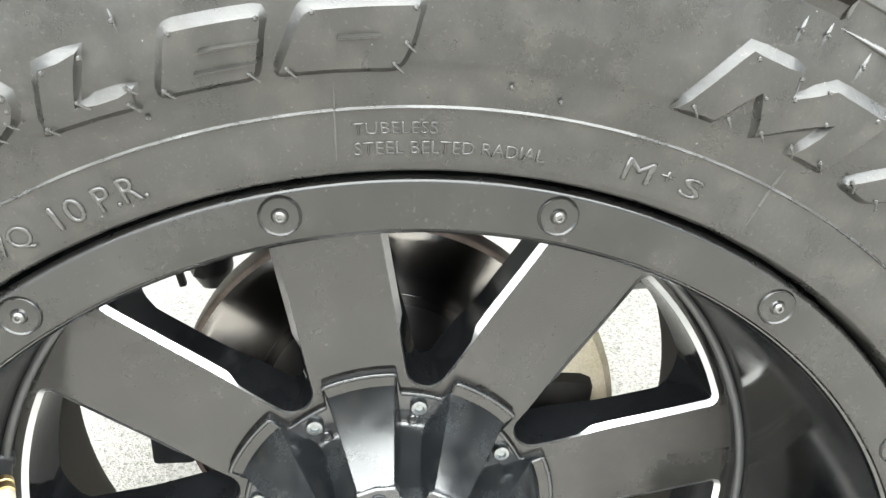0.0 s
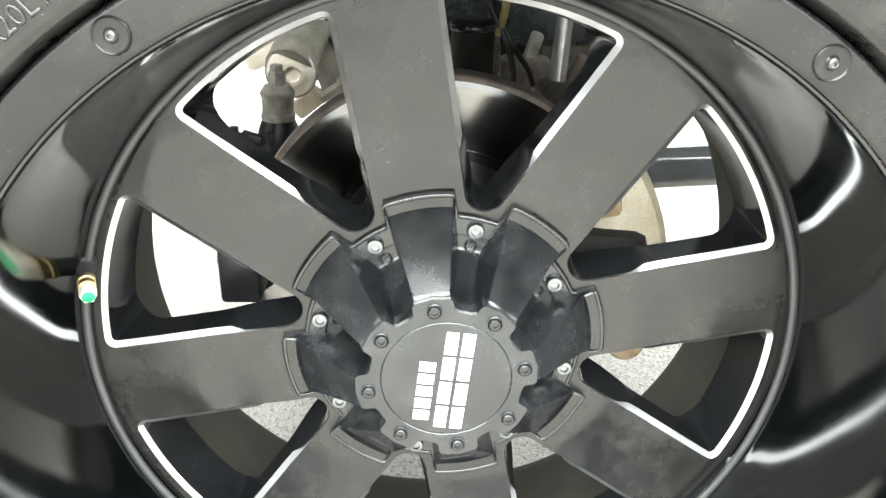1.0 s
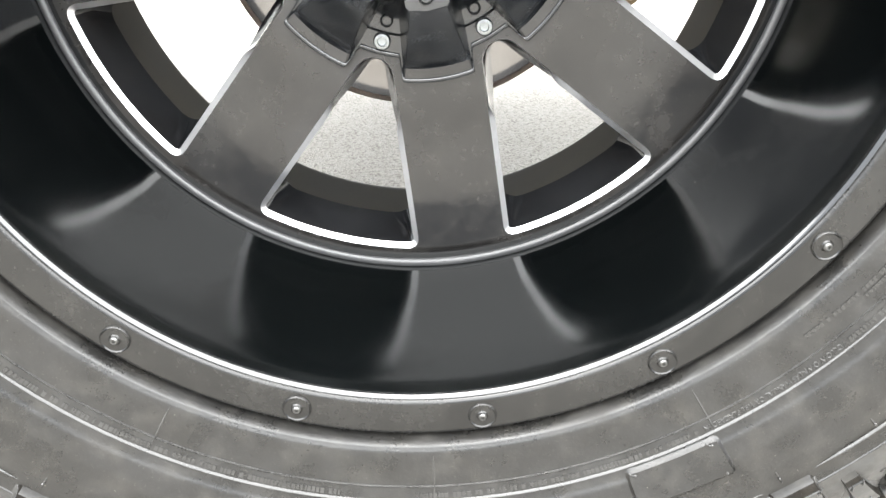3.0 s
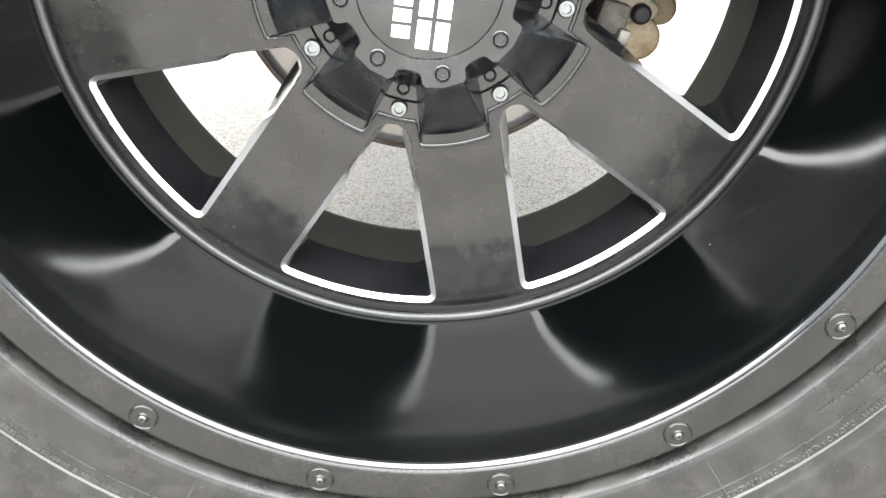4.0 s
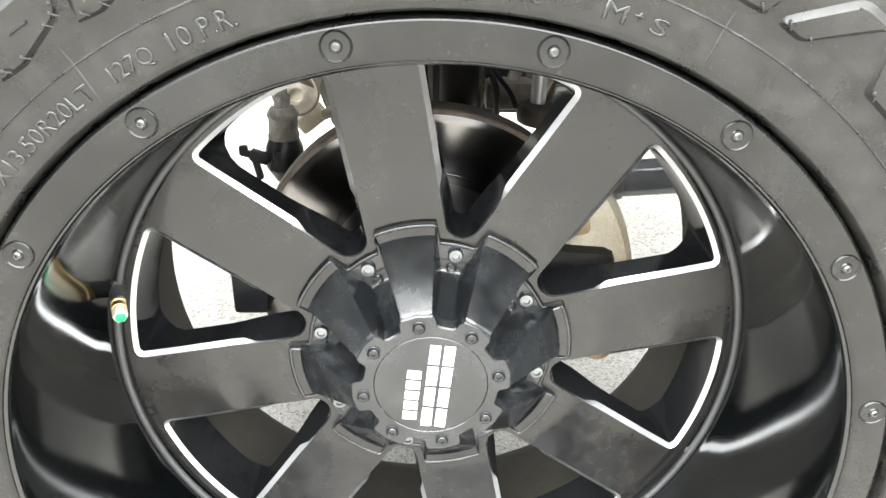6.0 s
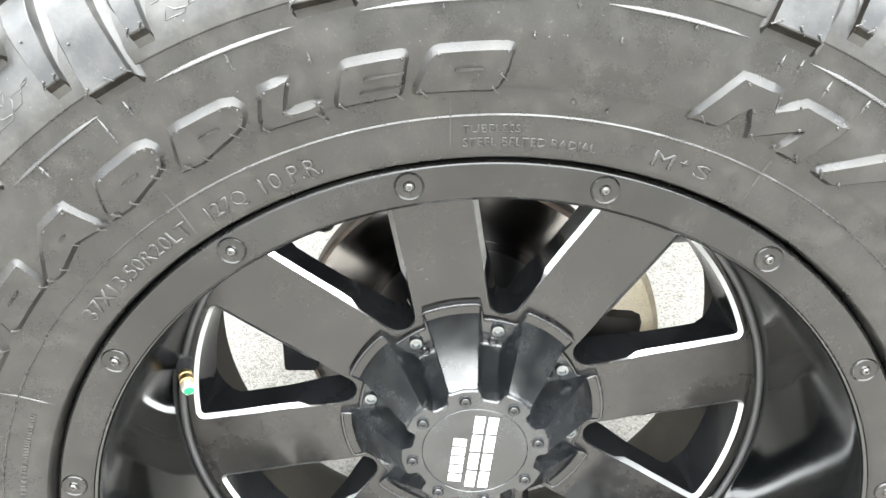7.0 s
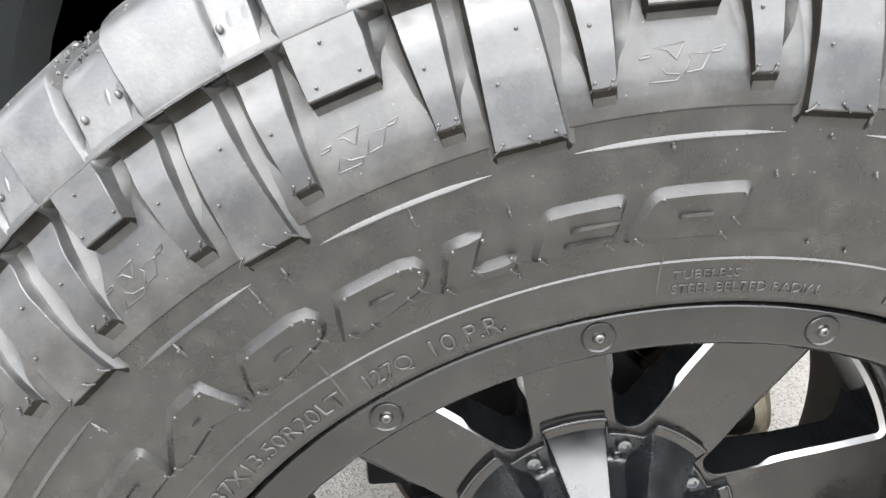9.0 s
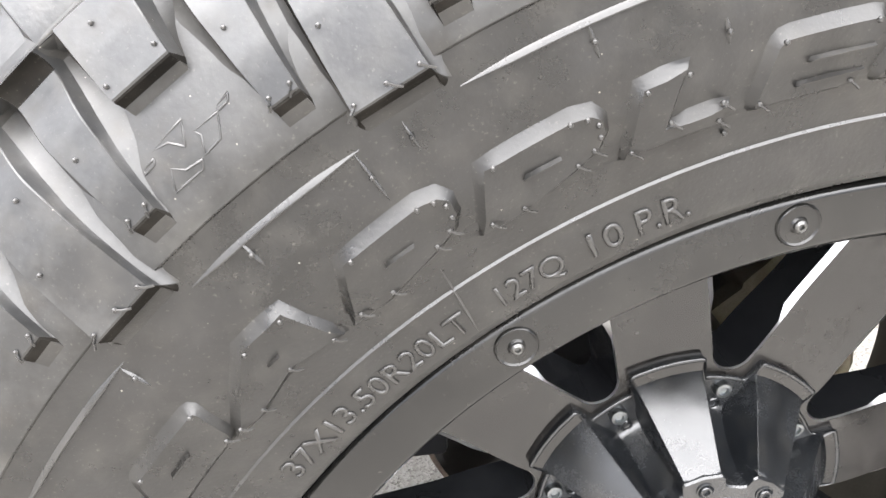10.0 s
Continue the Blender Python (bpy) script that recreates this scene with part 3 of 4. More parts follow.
def opening_wall():
    bm = bmesh.new()
    top = [bm.verts.new((q.x, face_at(p[0], p[1]) + 0.001 + p[2] * 0.45, q.y)) for p, q in zip(LOOP, INNER)]
    low = [bm.verts.new((q.x, back_y(q.x, q.y), q.y)) for q in BACKLOOP]
    mid = [bm.verts.new(p.co * 0.42 + q.co * 0.58) for p, q in zip(top, low)]
    for v, q in zip(mid, INNER):
        v.co.x, v.co.z = v.co.x * 0.45 + q.x * 0.55, v.co.z * 0.45 + q.y * 0.55
    n = len(top)
    for p, q in ((top, mid), (mid, low)):
        for i in range(n):
            bm.faces.new((p[i], p[(i + 1) % n], q[(i + 1) % n], q[i]))
    return bm


spokes = part("spokes", casting(), SATIN, wheel, "eight straight satin black spokes", angle=40)

wall = part("opening_wall", opening_wall(), WALLMAT, spokes, "glossy black side of the opening", angle=40)
wall.matrix_local = pose_y(A0)
for k in range(1, 8):
    share("opening_wall", wall.data, spokes, pose_y(A0 - 45 * k))

bm = bmesh.new()
a_ring = [bm.verts.new((p[0], face_at(p[0], p[1]), p[1])) for p in LOOP]
b_ring = [bm.verts.new((q.x, face_at(p[0], p[1]) + 0.001 + p[2] * 0.45, q.y)) for p, q in zip(LOOP, INNER)]
for i in range(len(LOOP)):
    j = (i + 1) % len(LOOP)
    bm.faces.new((a_ring[i], a_ring[j], b_ring[j], b_ring[i]))
edge = part("milled_edge", bm, MILLED, spokes, "bright milled aluminium edge", angle=25)
EDGE = edge.data
edge.matrix_local = pose_y(A0)
for k in range(1, 8):
    share("milled_edge", EDGE, spokes, pose_y(A0 - 45 * k))


# ---- centre cap ----
RAMP_FOOT, RIM_Y = 0.0958, -0.0034


def cap_section(r):
    """At radius r: angles of the panel's edge and of the wall's foot, degrees from the spoke's middle, and the heights there."""
    w1 = 10.0
    for _ in range(4):
        v = r * math.cos(radians(w1))
        half = 0.0108 + 0.0097 * (v - 0.056) / 0.040
        w1 = math.degrees(math.asin(min(0.99, half / r)))
    floor = 0.0016 - 0.040 * min(1.0, max(0.0, (0.068 - r) / 0.0225)) ** 1.35
    drop = max(0.0, floor - ramp_y(r, 0.9 * w1))
    w2 = math.degrees(math.asin(min(0.99, (half + 0.0008 + 0.15 * drop) / r)))
    return w1, min(w2, 21.5), floor


def ramp_y(r, w):
    """y of the sloping panel, or of the flat rim outside it."""
    if r >= RAMP_FOOT:
        return RIM_Y
    v = r * math.cos(radians(w))
    return -0.0010 - 0.0426 * min(1.0, max(0.0, RAMP_FOOT - 0.5 * (v + r)) / 0.0395) ** 0.97


def cap_shell():
    bm = bmesh.new()
    radii = [0.046 + (RAMP_FOOT - 0.0003 - 0.046) * k / 44 for k in range(45)] + [RAMP_FOOT + 0.0003, 0.0985, 0.1010, 0.1032, 0.1038, 0.1040, 0.1040]
    rings = []
    for j, r0 in enumerate(radii):
        ring = []
        w1, w2, floor = cap_section(min(r0, 0.1032))
        half = [w1 * 0.97 * k / 10 for k in range(11)] + [w1] + [w1 + (w2 - w1) * k / 4 for k in range(1, 5)] + [w2 + (22.5 - w2) * k / 9 for k in range(1, 10)]
        samples = [-w for w in half[:0:-1]] + half[:-1]
        for sector in range(8):
            for da in samples:
                w = abs(da)
                last = len(radii) - 1
                rim_r = 0.1040 - 0.0145 * smooth_step(w1 - 0.1, w1 + 2.4, w)
                r = min(r0, rim_r)
                fl = floor + (-0.0006 - floor) * smooth_step(0.0762, 0.0776, r)
                if w <= w1 * 0.975:
                    y = ramp_y(r, w)
                elif w <= w1 + 1e-6:
                    y = ramp_y(r, w) + 0.0005
                else:
                    k = min(1.0, (w - w1) / max(1e-6, w2 - w1))
                    y = ramp_y(r, w1) * (1 - k) + fl * k
                if r0 > rim_r:
                    y = min(y, fl) if w > w1 else y
                if j == last:
                    y = 0.010
                elif j == last - 1:
                    y += 0.0019
                elif j == last - 2:
                    y += 0.0009
                ring.append(bm.verts.new(pol(A0 - 22.5 + 45 * sector + da, r if j < last else rim_r + 0.0001, y)))
        rings.append(ring)
    n = len(rings[0])
    for p, q in zip(rings, rings[1:]):
        for i in range(n):
            bm.faces.new((p[i], p[(i + 1) % n], q[(i + 1) % n], q[i]))
    return bm


cap = part("centre_cap", cap_shell(), CAPMAT, wheel, "black fluted centre cap with eight sloping panels", angle=28)
cap.data.materials.append(SATIN)
for f in cap.data.polygons:
    if math.hypot(f.center.x, f.center.z) > RAMP_FOOT and f.normal.y < -0.6:
        f.material_index = 1


def cap_flange():
    """Rounded bead that follows the scalloped outline of the cap."""
    bm = bmesh.new()
    rings = []
    n = 480
    for i in range(n):
        a = 360 * i / n
        w = abs((a - (A0 - 22.5) + 22.5) % 45 - 22.5)
        w1 = cap_section(0.1032)[0]
        r = 0.1034 - 0.0145 * smooth_step(w1 - 0.1, w1 + 2.6, w)
        y = RIM_Y + (-0.0006 - RIM_Y) * smooth_step(w1, w1 + 2.4, w)
        rings.append([bm.verts.new(pol(a, r + 0.0016 * math.cos(k * P / 4), y + 0.0004 - 0.0013 * math.sin(k * P / 4))) for k in range(8)])
    for p, q in zip(rings, rings[1:] + rings[:1]):
        for k in range(8):
            bm.faces.new((p[k], p[(k + 1) % 8], q[(k + 1) % 8], q[k]))
    return bm


part("cap_flange", cap_flange(), CAPMAT, cap, "rounded black flange edge", angle=60)


def tooth_plate():
    """Toothed plate on top of the cap: eight teeth, each on a spoke."""
    outline = []
    for k in range(8):
        c = A0 - 22.5 - 45 * k
        for da, r in ((22.5, 0.0478), (17.5, 0.0480), (14.8, 0.0492), (13.2, 0.0545), (11.2, 0.0562), (0, 0.0568), (-11.2, 0.0562), (-13.2, 0.0545), (-14.8, 0.0492), (-17.5, 0.0480)):
            outline.append((c + da, r))
    bm = bmesh.new()
    levels = [(0.0, -0.034), (0.0, -0.0445), (0.0011, -0.0456), (None, -0.0456), (None, -0.0452)]
    rings = []
    for shrink, y in levels:
        if shrink is None:
            rings.append([bm.verts.new(pol(a, 0.0402 if y == -0.0456 else 0.0398, y)) for a, r in outline])
        else:
            rings.append([bm.verts.new(pol(a, r - shrink, y)) for a, r in outline])
    n = len(outline)
    for p, q in zip(rings, rings[1:]):
        for i in range(n):
            bm.faces.new((p[i], p[(i + 1) % n], q[(i + 1) % n], q[i]))
    return bm


part("toothed_plate", tooth_plate(), CAPMAT, cap, angle=30)
part("centre_disc", lathe(rounded([(0.0398, -0.042), (0.0398, -0.0452), (0.0388, -0.0458), (0.020, -0.0464), (0.0002, -0.0466)], 0.0005, 2), 96), CAPMAT, cap, "round black badge plate")

# socket bolts in the teeth and screws in the lobes
bm = turned([(0.0050, 0.0), (0.0050, 0.0007), (0.0044, 0.0010), (0.0040, 0.0004), (0.0037, 0.0016), (0.0030, 0.0023), (0.0022, 0.0023), (0.0019, 0.0006), (0.0002, 0.0004)], Matrix.Rotation(radians(90), 4, "X"), 24)
bolt = part("cap_bolt", bm, CAPMAT, cap)
bolt.matrix_local = Matrix.Translation(pol(A0 - 22.8, 0.0478, -0.0456))
for k in range(1, 8):
    share("cap_bolt", bolt.data, cap, Matrix.Translation(pol(A0 - 22.8 - 45 * k, 0.0478, -0.0456)))
bm = turned([(0.0053, 0.0), (0.0053, 0.0030), (0.0046, 0.0040), (0.0029, 0.0042), (0.0025, 0.0024), (0.0002, 0.0022)], Matrix.Rotation(radians(90), 4, "X"), 24)
screw = part("cap_screw", bm, STEEL, cap, "bright zinc socket screw")
screw.location = pol(A0, 0.0820, -0.0005)
for k in range(1, 8):
    share("cap_screw", screw.data, cap, Matrix.Translation(pol(A0 - 45 * k, 0.0820, -0.0005)))
# empty sockets beside the screws
bm = turned([(0.0040, -0.002), (0.0040, 0.0012), (0.0034, 0.0017), (0.0028, 0.0012), (0.0027, -0.0015), (0.0002, -0.0016)], Matrix.Rotation(radians(90), 4, "X"), 20)
socket = part("cap_socket", bm, CAPMAT, cap)
socket.location = pol(A0, 0.0700, 0.0014)
for k in range(1, 8):
    share("cap_socket", socket.data, cap, Matrix.Translation(pol(A0 - 45 * k, 0.0700, 0.0014)))

# badge: plain white marks, running down the disc
TURN = Matrix.Rotation(radians(6), 4, "Y")
def badge_mark(sx, sz, x, z):
    part("badge_mark", box(sx, 0.0006, sz, TURN @ Matrix.Translation((x, -0.0467, z)), 0.0001), WHITE, cap, smooth=False)


for j in range(4):
    z = 0.0262 - 0.0174 * j
    for x in (-0.0002, 0.0098):
        badge_mark(0.0074, 0.0152, x, z)
for j in range(5):
    badge_mark(0.0098, 0.0066, -0.0125, 0.0086 - 0.0086 * j)

# ---- valve ----
base, tip = pol(166.2, 0.2300, -0.002), pol(166.9, 0.2165, -0.033)
axis = along(base, tip)
bm = turned(rounded([(0.0075, -0.003), (0.0075, 0.003), (0.0055, 0.005), (0.0045, 0.016), (0.0042, 0.018)], 0.001, 2), axis, 20)
valve = part("valve_stem", bm, BLACKPART, wheel, "black rubber valve stem")
bm = turned([(0.0044, 0.016), (0.0052, 0.017), (0.0052, 0.020), (0.0044, 0.0205), (0.0044, 0.0225), (0.0052, 0.023), (0.0052, 0.026), (0.0042, 0.0265)], axis, 20)
part("brass_collar", bm, BRASS, valve, "worn brass collar")
bm = turned(rounded([(0.0046, 0.0262), (0.0050, 0.027), (0.0051, 0.0335), (0.0046, 0.0352), (0.0040, 0.0354), (0.0038, 0.0346)], 0.0004, 2), axis, 6)
valve_cap = part("valve_cap", bm, CREAM, valve, "pale hexagonal valve cap", angle=25)
bm = turned([(0.0038, 0.0340), (0.0038, 0.0353), (0.0030, 0.0358), (0.0003, 0.0360)], axis, 16)
part("cap_end", bm, GREEN, valve_cap, "bright green cap end")


# ---- marks moulded into the sidewall ----
def raised(outline, height, name="sidewall_mark", bevel=0.0022, fillet=0.0):
    """A low block on the sidewall from corners (degrees, radius)."""
    pts = []
    n = len(outline)
    if fillet:
        mid = sum(a for a, r in outline) / n
        flat = [(radians(a - mid) * 0.325, r) for a, r in outline]
        flat = rounded(flat, fillet, 3, True)
        outline = [(math.degrees(x / 0.325) + mid, r) for x, r in flat]
        n = len(outline)
    for i in range(n):
        (a, r), (b, s) = outline[i], outline[(i + 1) % n]
        d = math.hypot(radians(b - a) * 0.33, s - r)
        steps = max(1, int(d / 0.005))
        for k in range(steps):
            t = k / steps
            pts.append((a + (b - a) * t, r + (s - r) * t))
    bm = bmesh.new()
    n = len(pts)
    area = sum(pts[i][0] * pts[(i + 1) % n][1] - pts[(i + 1) % n][0] * pts[i][1] for i in range(n))
    sign = 1 if area > 0 else -1
    low, half_up, high = [], [], []
    for i in range(n):
        (a, r), (p, s), (q, u) = pts[i], pts[i - 1], pts[(i + 1) % n]
        d = Vector((radians(q - p) * 0.33, u - s)).normalized()
        nx, nr = -d.y * sign, d.x * sign
        wide = bevel * (0.50 + 0.50 * max(0.0, -nr))
        a1, r1 = a - math.degrees(nx * wide * 0.80 / 0.33), r - nr * wide * 0.80
        low.append(bm.verts.new(pol(a1, r1, side_y(r1) + 0.0003)))
        a3, r3 = a - math.degrees(nx * wide * 0.26 / 0.33), r - nr * wide * 0.26
        half_up.append(bm.verts.new(pol(a3, r3, side_y(r3) - height * 0.16)))
        a2, r2 = a + math.degrees(nx * wide * 0.55 / 0.33), r + nr * wide * 0.55
        high.append(bm.verts.new(pol(a2, r2, side_y(r2) - height)))
    for i in range(n):
        j = (i + 1) % n
        bm.faces.new((low[i], low[j], half_up[j], half_up[i]))
        bm.faces.new((half_up[i], half_up[j], high[j], high[i]))
    try:
        bmesh.ops.triangle_fill(bm, edges=[bm.edges.get((high[i], high[(i + 1) % n])) for i in range(n)], use_beauty=True)
    except Exception:
        bm.faces.new(high)
    ob = part(name, bm, RUBBER, tyre, angle=70)
    for e in ob.data.edges:
        if e.vertices[0] % 3 == 2 and abs(e.vertices[0] - e.vertices[1]) in (3, 3 * (n - 1)):
            e.use_edge_sharp = True
    return ob


def slab(a1, a2, b1, b2, r1, r2):
    """Slanted four-cornered outline: foot angles a1, a2 at r1; head angles b1, b2 at r2."""
    return [(a1, r1), (b1, r2), (b2, r2), (a2, r1)]


RB = 0.3105
MARKS = [slab(153.2, 147.4, 151.6, 145.4, RB, 0.3320),
         [(145.6, RB), (143.4, 0.3305), (137.5, 0.3305), (138.2, RB + 0.001)],
         [(138.5, RB), (133.3, 0.3325), (130.2, 0.3325), (129.2, RB), (132.6, 0.3142), (136.4, 0.3090)],
         [(128.6, RB), (126.5, 0.3318), (121.6, 0.3334), (120.6, 0.3322), (120.1, 0.3285), (120.2, 0.3230), (120.8, 0.3185), (122.0, 0.3155), (126.1, 0.3096)],
         [(120.0, RB), (118.3, 0.3318), (113.4, 0.3326), (112.4, 0.3314), (111.9, 0.3278), (112.0, 0.3230), (112.6, 0.3188), (113.8, 0.3158), (117.8, 0.3096)],
         [(111.7, RB + 0.001), (110.0, 0.3322), (107.5, 0.3330), (109.0, 0.3172), (105.7, 0.3175), (106.0, RB)],
         slab(104.8, 99.0, 103.2, 97.8, RB + 0.001, 0.3326),
         [(98.1, RB + 0.001), (95.9, 0.3326), (89.4, 0.3330), (90.0, 0.3192), (90.8, RB)],
         [(73.7, RB), (71.1, 0.3380), (67.6, 0.3374), (67.2, 0.3286), (65.2, 0.3376), (60.8, 0.3372), (62.2, RB), (65.1, RB), (64.0, 0.3254), (67.9, RB), (69.2, 0.3245), (70.8, RB)],
         [(60.7, RB), (56.2, 0.3366), (53.0, 0.3366), (57.9, RB - 0.001)],
         slab(50.2, 45.5, 52.6, 45.0, RB, 0.3320), slab(-66.0, -56.2, -66.0, -56.2, 0.3075, 0.3300)]
for i, outline in enumerate(MARKS):
    raised(outline, 0.0028, "sidewall_block", bevel=0.0034, fillet=0.0 if len(outline) > 5 else 0.0036)


def thin_bar(a1, a2, r, w=0.0017):
    return raised([(a1, r), (a1 - 0.15, r + w), (a2 - 0.15, r + w), (a2, r)], 0.0040, "sidewall_bar", bevel=0.0016)


for a1, a2, r in ((149.6, 148.0, 0.3205), (142.2, 140.4, 0.3200), (133.3, 132.4, 0.3205), (124.9, 123.1, 0.3212), (116.7, 114.7, 0.3214), (101.8, 98.5, 0.3226), (102.4, 98.9, 0.3160), (94.3, 92.0, 0.3212)):
    thin_bar(a1, a2, r)


def ridge(points, width, height, parent=tyre, name="sidewall_ridge", top=(-0.18, 0.18)):
    """A thin raised line through (degrees, radius) points."""
    bm = bmesh.new()
    rows = []
    n = len(points)
    for i, (a, r) in enumerate(points):
        (p, s), (q, u) = points[max(i - 1, 0)], points[min(i + 1, n - 1)]
        d = Vector((radians(q - p) * r, u - s)).normalized()
        k = min(1.0, 4 * min(i, n - 1 - i) / max(1, n - 1) + 0.12)
        row = []
        for off, h in ((-1, -0.0003), (top[0], height), (top[1], height), (1, -0.0003)):
            x, dr = -d.y * off * width / 2 * k, d.x * off * width / 2 * k
            row.append(bm.verts.new(pol(a + math.degrees(x / r), r + dr, side_y(r + dr) - h * k)))
        rows.append(row)
    for a, b in zip(rows, rows[1:]):
        for j in range(3):
            bm.faces.new((a[j], a[j + 1], b[j + 1], b[j]))
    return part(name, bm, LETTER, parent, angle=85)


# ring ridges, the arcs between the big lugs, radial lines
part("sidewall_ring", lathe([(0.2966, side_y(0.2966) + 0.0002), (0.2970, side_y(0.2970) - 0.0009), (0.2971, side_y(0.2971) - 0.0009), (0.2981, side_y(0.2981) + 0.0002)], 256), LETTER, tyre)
for i, c in enumerate(CENTRES):
    d = CENTRES[(i + 1) % 21]
    step = (c - d) % 360
    ridge([(c - 2.5 - (step - 5.1) * k / 14, 0.3537) for k in range(15)], 0.0026, 0.0016, top=(0.20, 0.55))
for a, lean in ((123.8, -0.85), (95.2, -0.45), (63.5, 0.65), (33.7, 0.0), (153.8, 0.0), (4.0, 0.0), (184.0, 0.0), (214.0, 0.0), (244.0, 0.0), (274.0, 0.0), (304.0, 0.0), (334.0, 0.0)):
    ridge([(a + lean * k / 8, 0.2775 + 0.030 * k / 8) for k in range(9)], 0.0014, 0.0007)


ridge([(-24 - 132 * k / 60, 0.3056) for k in range(61)], 0.0022, 0.0011)

# moulding spikes under the arcs
SPIKES = [(c + da, r, length) for c in CENTRES[5:] for da, r, length in ((-0.5, 0.3480, 0.005), (-8.5, 0.3490, 0.0045))]
SPIKES += [(137.7, 0.3482, 0.005), (129.1, 0.3491, 0.005), (122.6, 0.3455, 0.0085), (120.1, 0.3489, 0.0048), (111.3, 0.3483, 0.005), (105.4, 0.3375, 0.0038), (94.8, 0.3504, 0.0026),
           (88.0, 0.3372, 0.002), (85.0, 0.3521, 0.002), (81.3, 0.3384, 0.0022), (76.1, 0.3511, 0.002), (67.3, 0.3500, 0.0045), (64.4, 0.3465, 0.0052)]
for a, r, length in SPIKES:
    ridge([(a, r + length * (k - 2) / 2) for k in range(5)], 0.0015, 0.0009, name="moulding_spike")


# lettering that can be read, bent along the sidewall
def arc_text(text, start, end, r, height):
    lift = (0.14 if height < 0.005 else 0.10) * height
    cu = bpy.data.curves.new("t", "FONT")
    cu.body = text
    cu.size = 1.0
    cu.extrude = 0.04
    cu.bevel_depth = 0.045
    cu.bevel_resolution = 0
    cu.offset = -0.033
    cu.resolution_u = 3
    tmp = new("t", cu)
    dg = bpy.context.evaluated_depsgraph_get()
    me = bpy.data.meshes.new_from_object(tmp.evaluated_get(dg))
    bpy.data.objects.remove(tmp)
    xs = [v.co.x for v in me.vertices]
    lo, hi = min(xs), max(xs)
    ys = [v.co.y for v in me.vertices]
    y0, y1 = 0.0, max(ys)
    zlo, zhi = min(v.co.z for v in me.vertices), max(v.co.z for v in me.vertices)
    for v in me.vertices:
        a = start + (end - start) * (v.co.x - lo) / (hi - lo)
        rr = r + height * (v.co.y - y0) / (y1 - y0)
        v.co = pol(a, rr, side_y(rr) + 0.0006 - (lift + 0.0006) * (v.co.z - zlo) / (zhi - zlo))
    bm = bmesh.new()
    bm.from_mesh(me)
    bpy.data.meshes.remove(me)
    bmesh.ops.remove_doubles(bm, verts=bm.verts, dist=1e-6)
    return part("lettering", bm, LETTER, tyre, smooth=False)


arc_text("37X13.50R20LT", 140.2, 123.8, 0.2806, 0.0086)
arc_text("127Q", 121.4, 116.7, 0.2808, 0.0082)
arc_text("10", 114.9, 112.6, 0.2804, 0.0092)
arc_text("P.R.", 111.7, 108.2, 0.2803, 0.0094)
arc_text("TUBELESS", 93.9, 88.2, 0.2879, 0.0043)
arc_text("STEEL BELTED RADIAL", 93.9, 80.5, 0.2805, 0.0047)
arc_text("LOAD RANGE E", 28.7, 21.1, 0.2850, 0.0032)
arc_text("FOLLOW OWNERS MANUAL OR TIRE PLACARD IN", -40.85, -56.9, 0.3008, 0.0029)
arc_text("M", 74.6, 72.4, 0.2809, 0.0086)
arc_text("+", 71.8, 70.7, 0.2835, 0.0050)
arc_text("S", 70.0, 68.3, 0.2815, 0.0076)

# fine print too small to read: short bars
bm = bmesh.new()
rng = random.Random(4)
for start, end, r, h in ((20, 7, 0.2830, 0.0024), (4, -12, 0.2830, 0.0024), (-28, -36, 0.2890, 0.0022), (-32, -43, 0.2855, 0.0024), (-24, -40.2, 0.3008, 0.0026), (-57.6, -88, 0.3008, 0.0026), (-96, -150, 0.3008, 0.0026), (170, 156, 0.2850, 0.0030)):
    a = start
    while a > end:
        w = rng.uniform(0.18, 0.42)
        q = [pol(x, y, side_y(y) - 0.0006) for x, y in ((a, r), (a, r + h), (a - w, r + h), (a - w, r))]
        vs = [bm.verts.new(p) for p in q]
        lows = [bm.verts.new(p + Vector((0, 0.0012, 0))) for p in q]
        bm.faces.new(vs)
        for i in range(4):
            bm.faces.new((vs[i], vs[(i + 1) % 4], lows[(i + 1) % 4], lows[i]))
        a -= w + rng.choice((0.12, 0.12, 0.15, 0.5))
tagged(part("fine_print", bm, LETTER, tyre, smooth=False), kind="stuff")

# moulding pips
bm = bmesh.new()


def pip(a, r, y, size=0.0009):
    b2 = bmesh.new()
    bmesh.ops.create_icosphere(b2, subdivisions=1, radius=size)
    merge(b2, Matrix.Translation(pol(a, r, y)), bm)


def tail(a, r, y, lean, length=0.0030):
    """A trimmed moulding hair lying beside its pip."""
    p, q = pol(a, r, y), pol(a + lean, r - length, y + 0.0002)
    merge(tube([p, (p + q) / 2 + Vector((0, -0.0007, 0)), q], 0.00042, segs=5), Matrix(), bm)


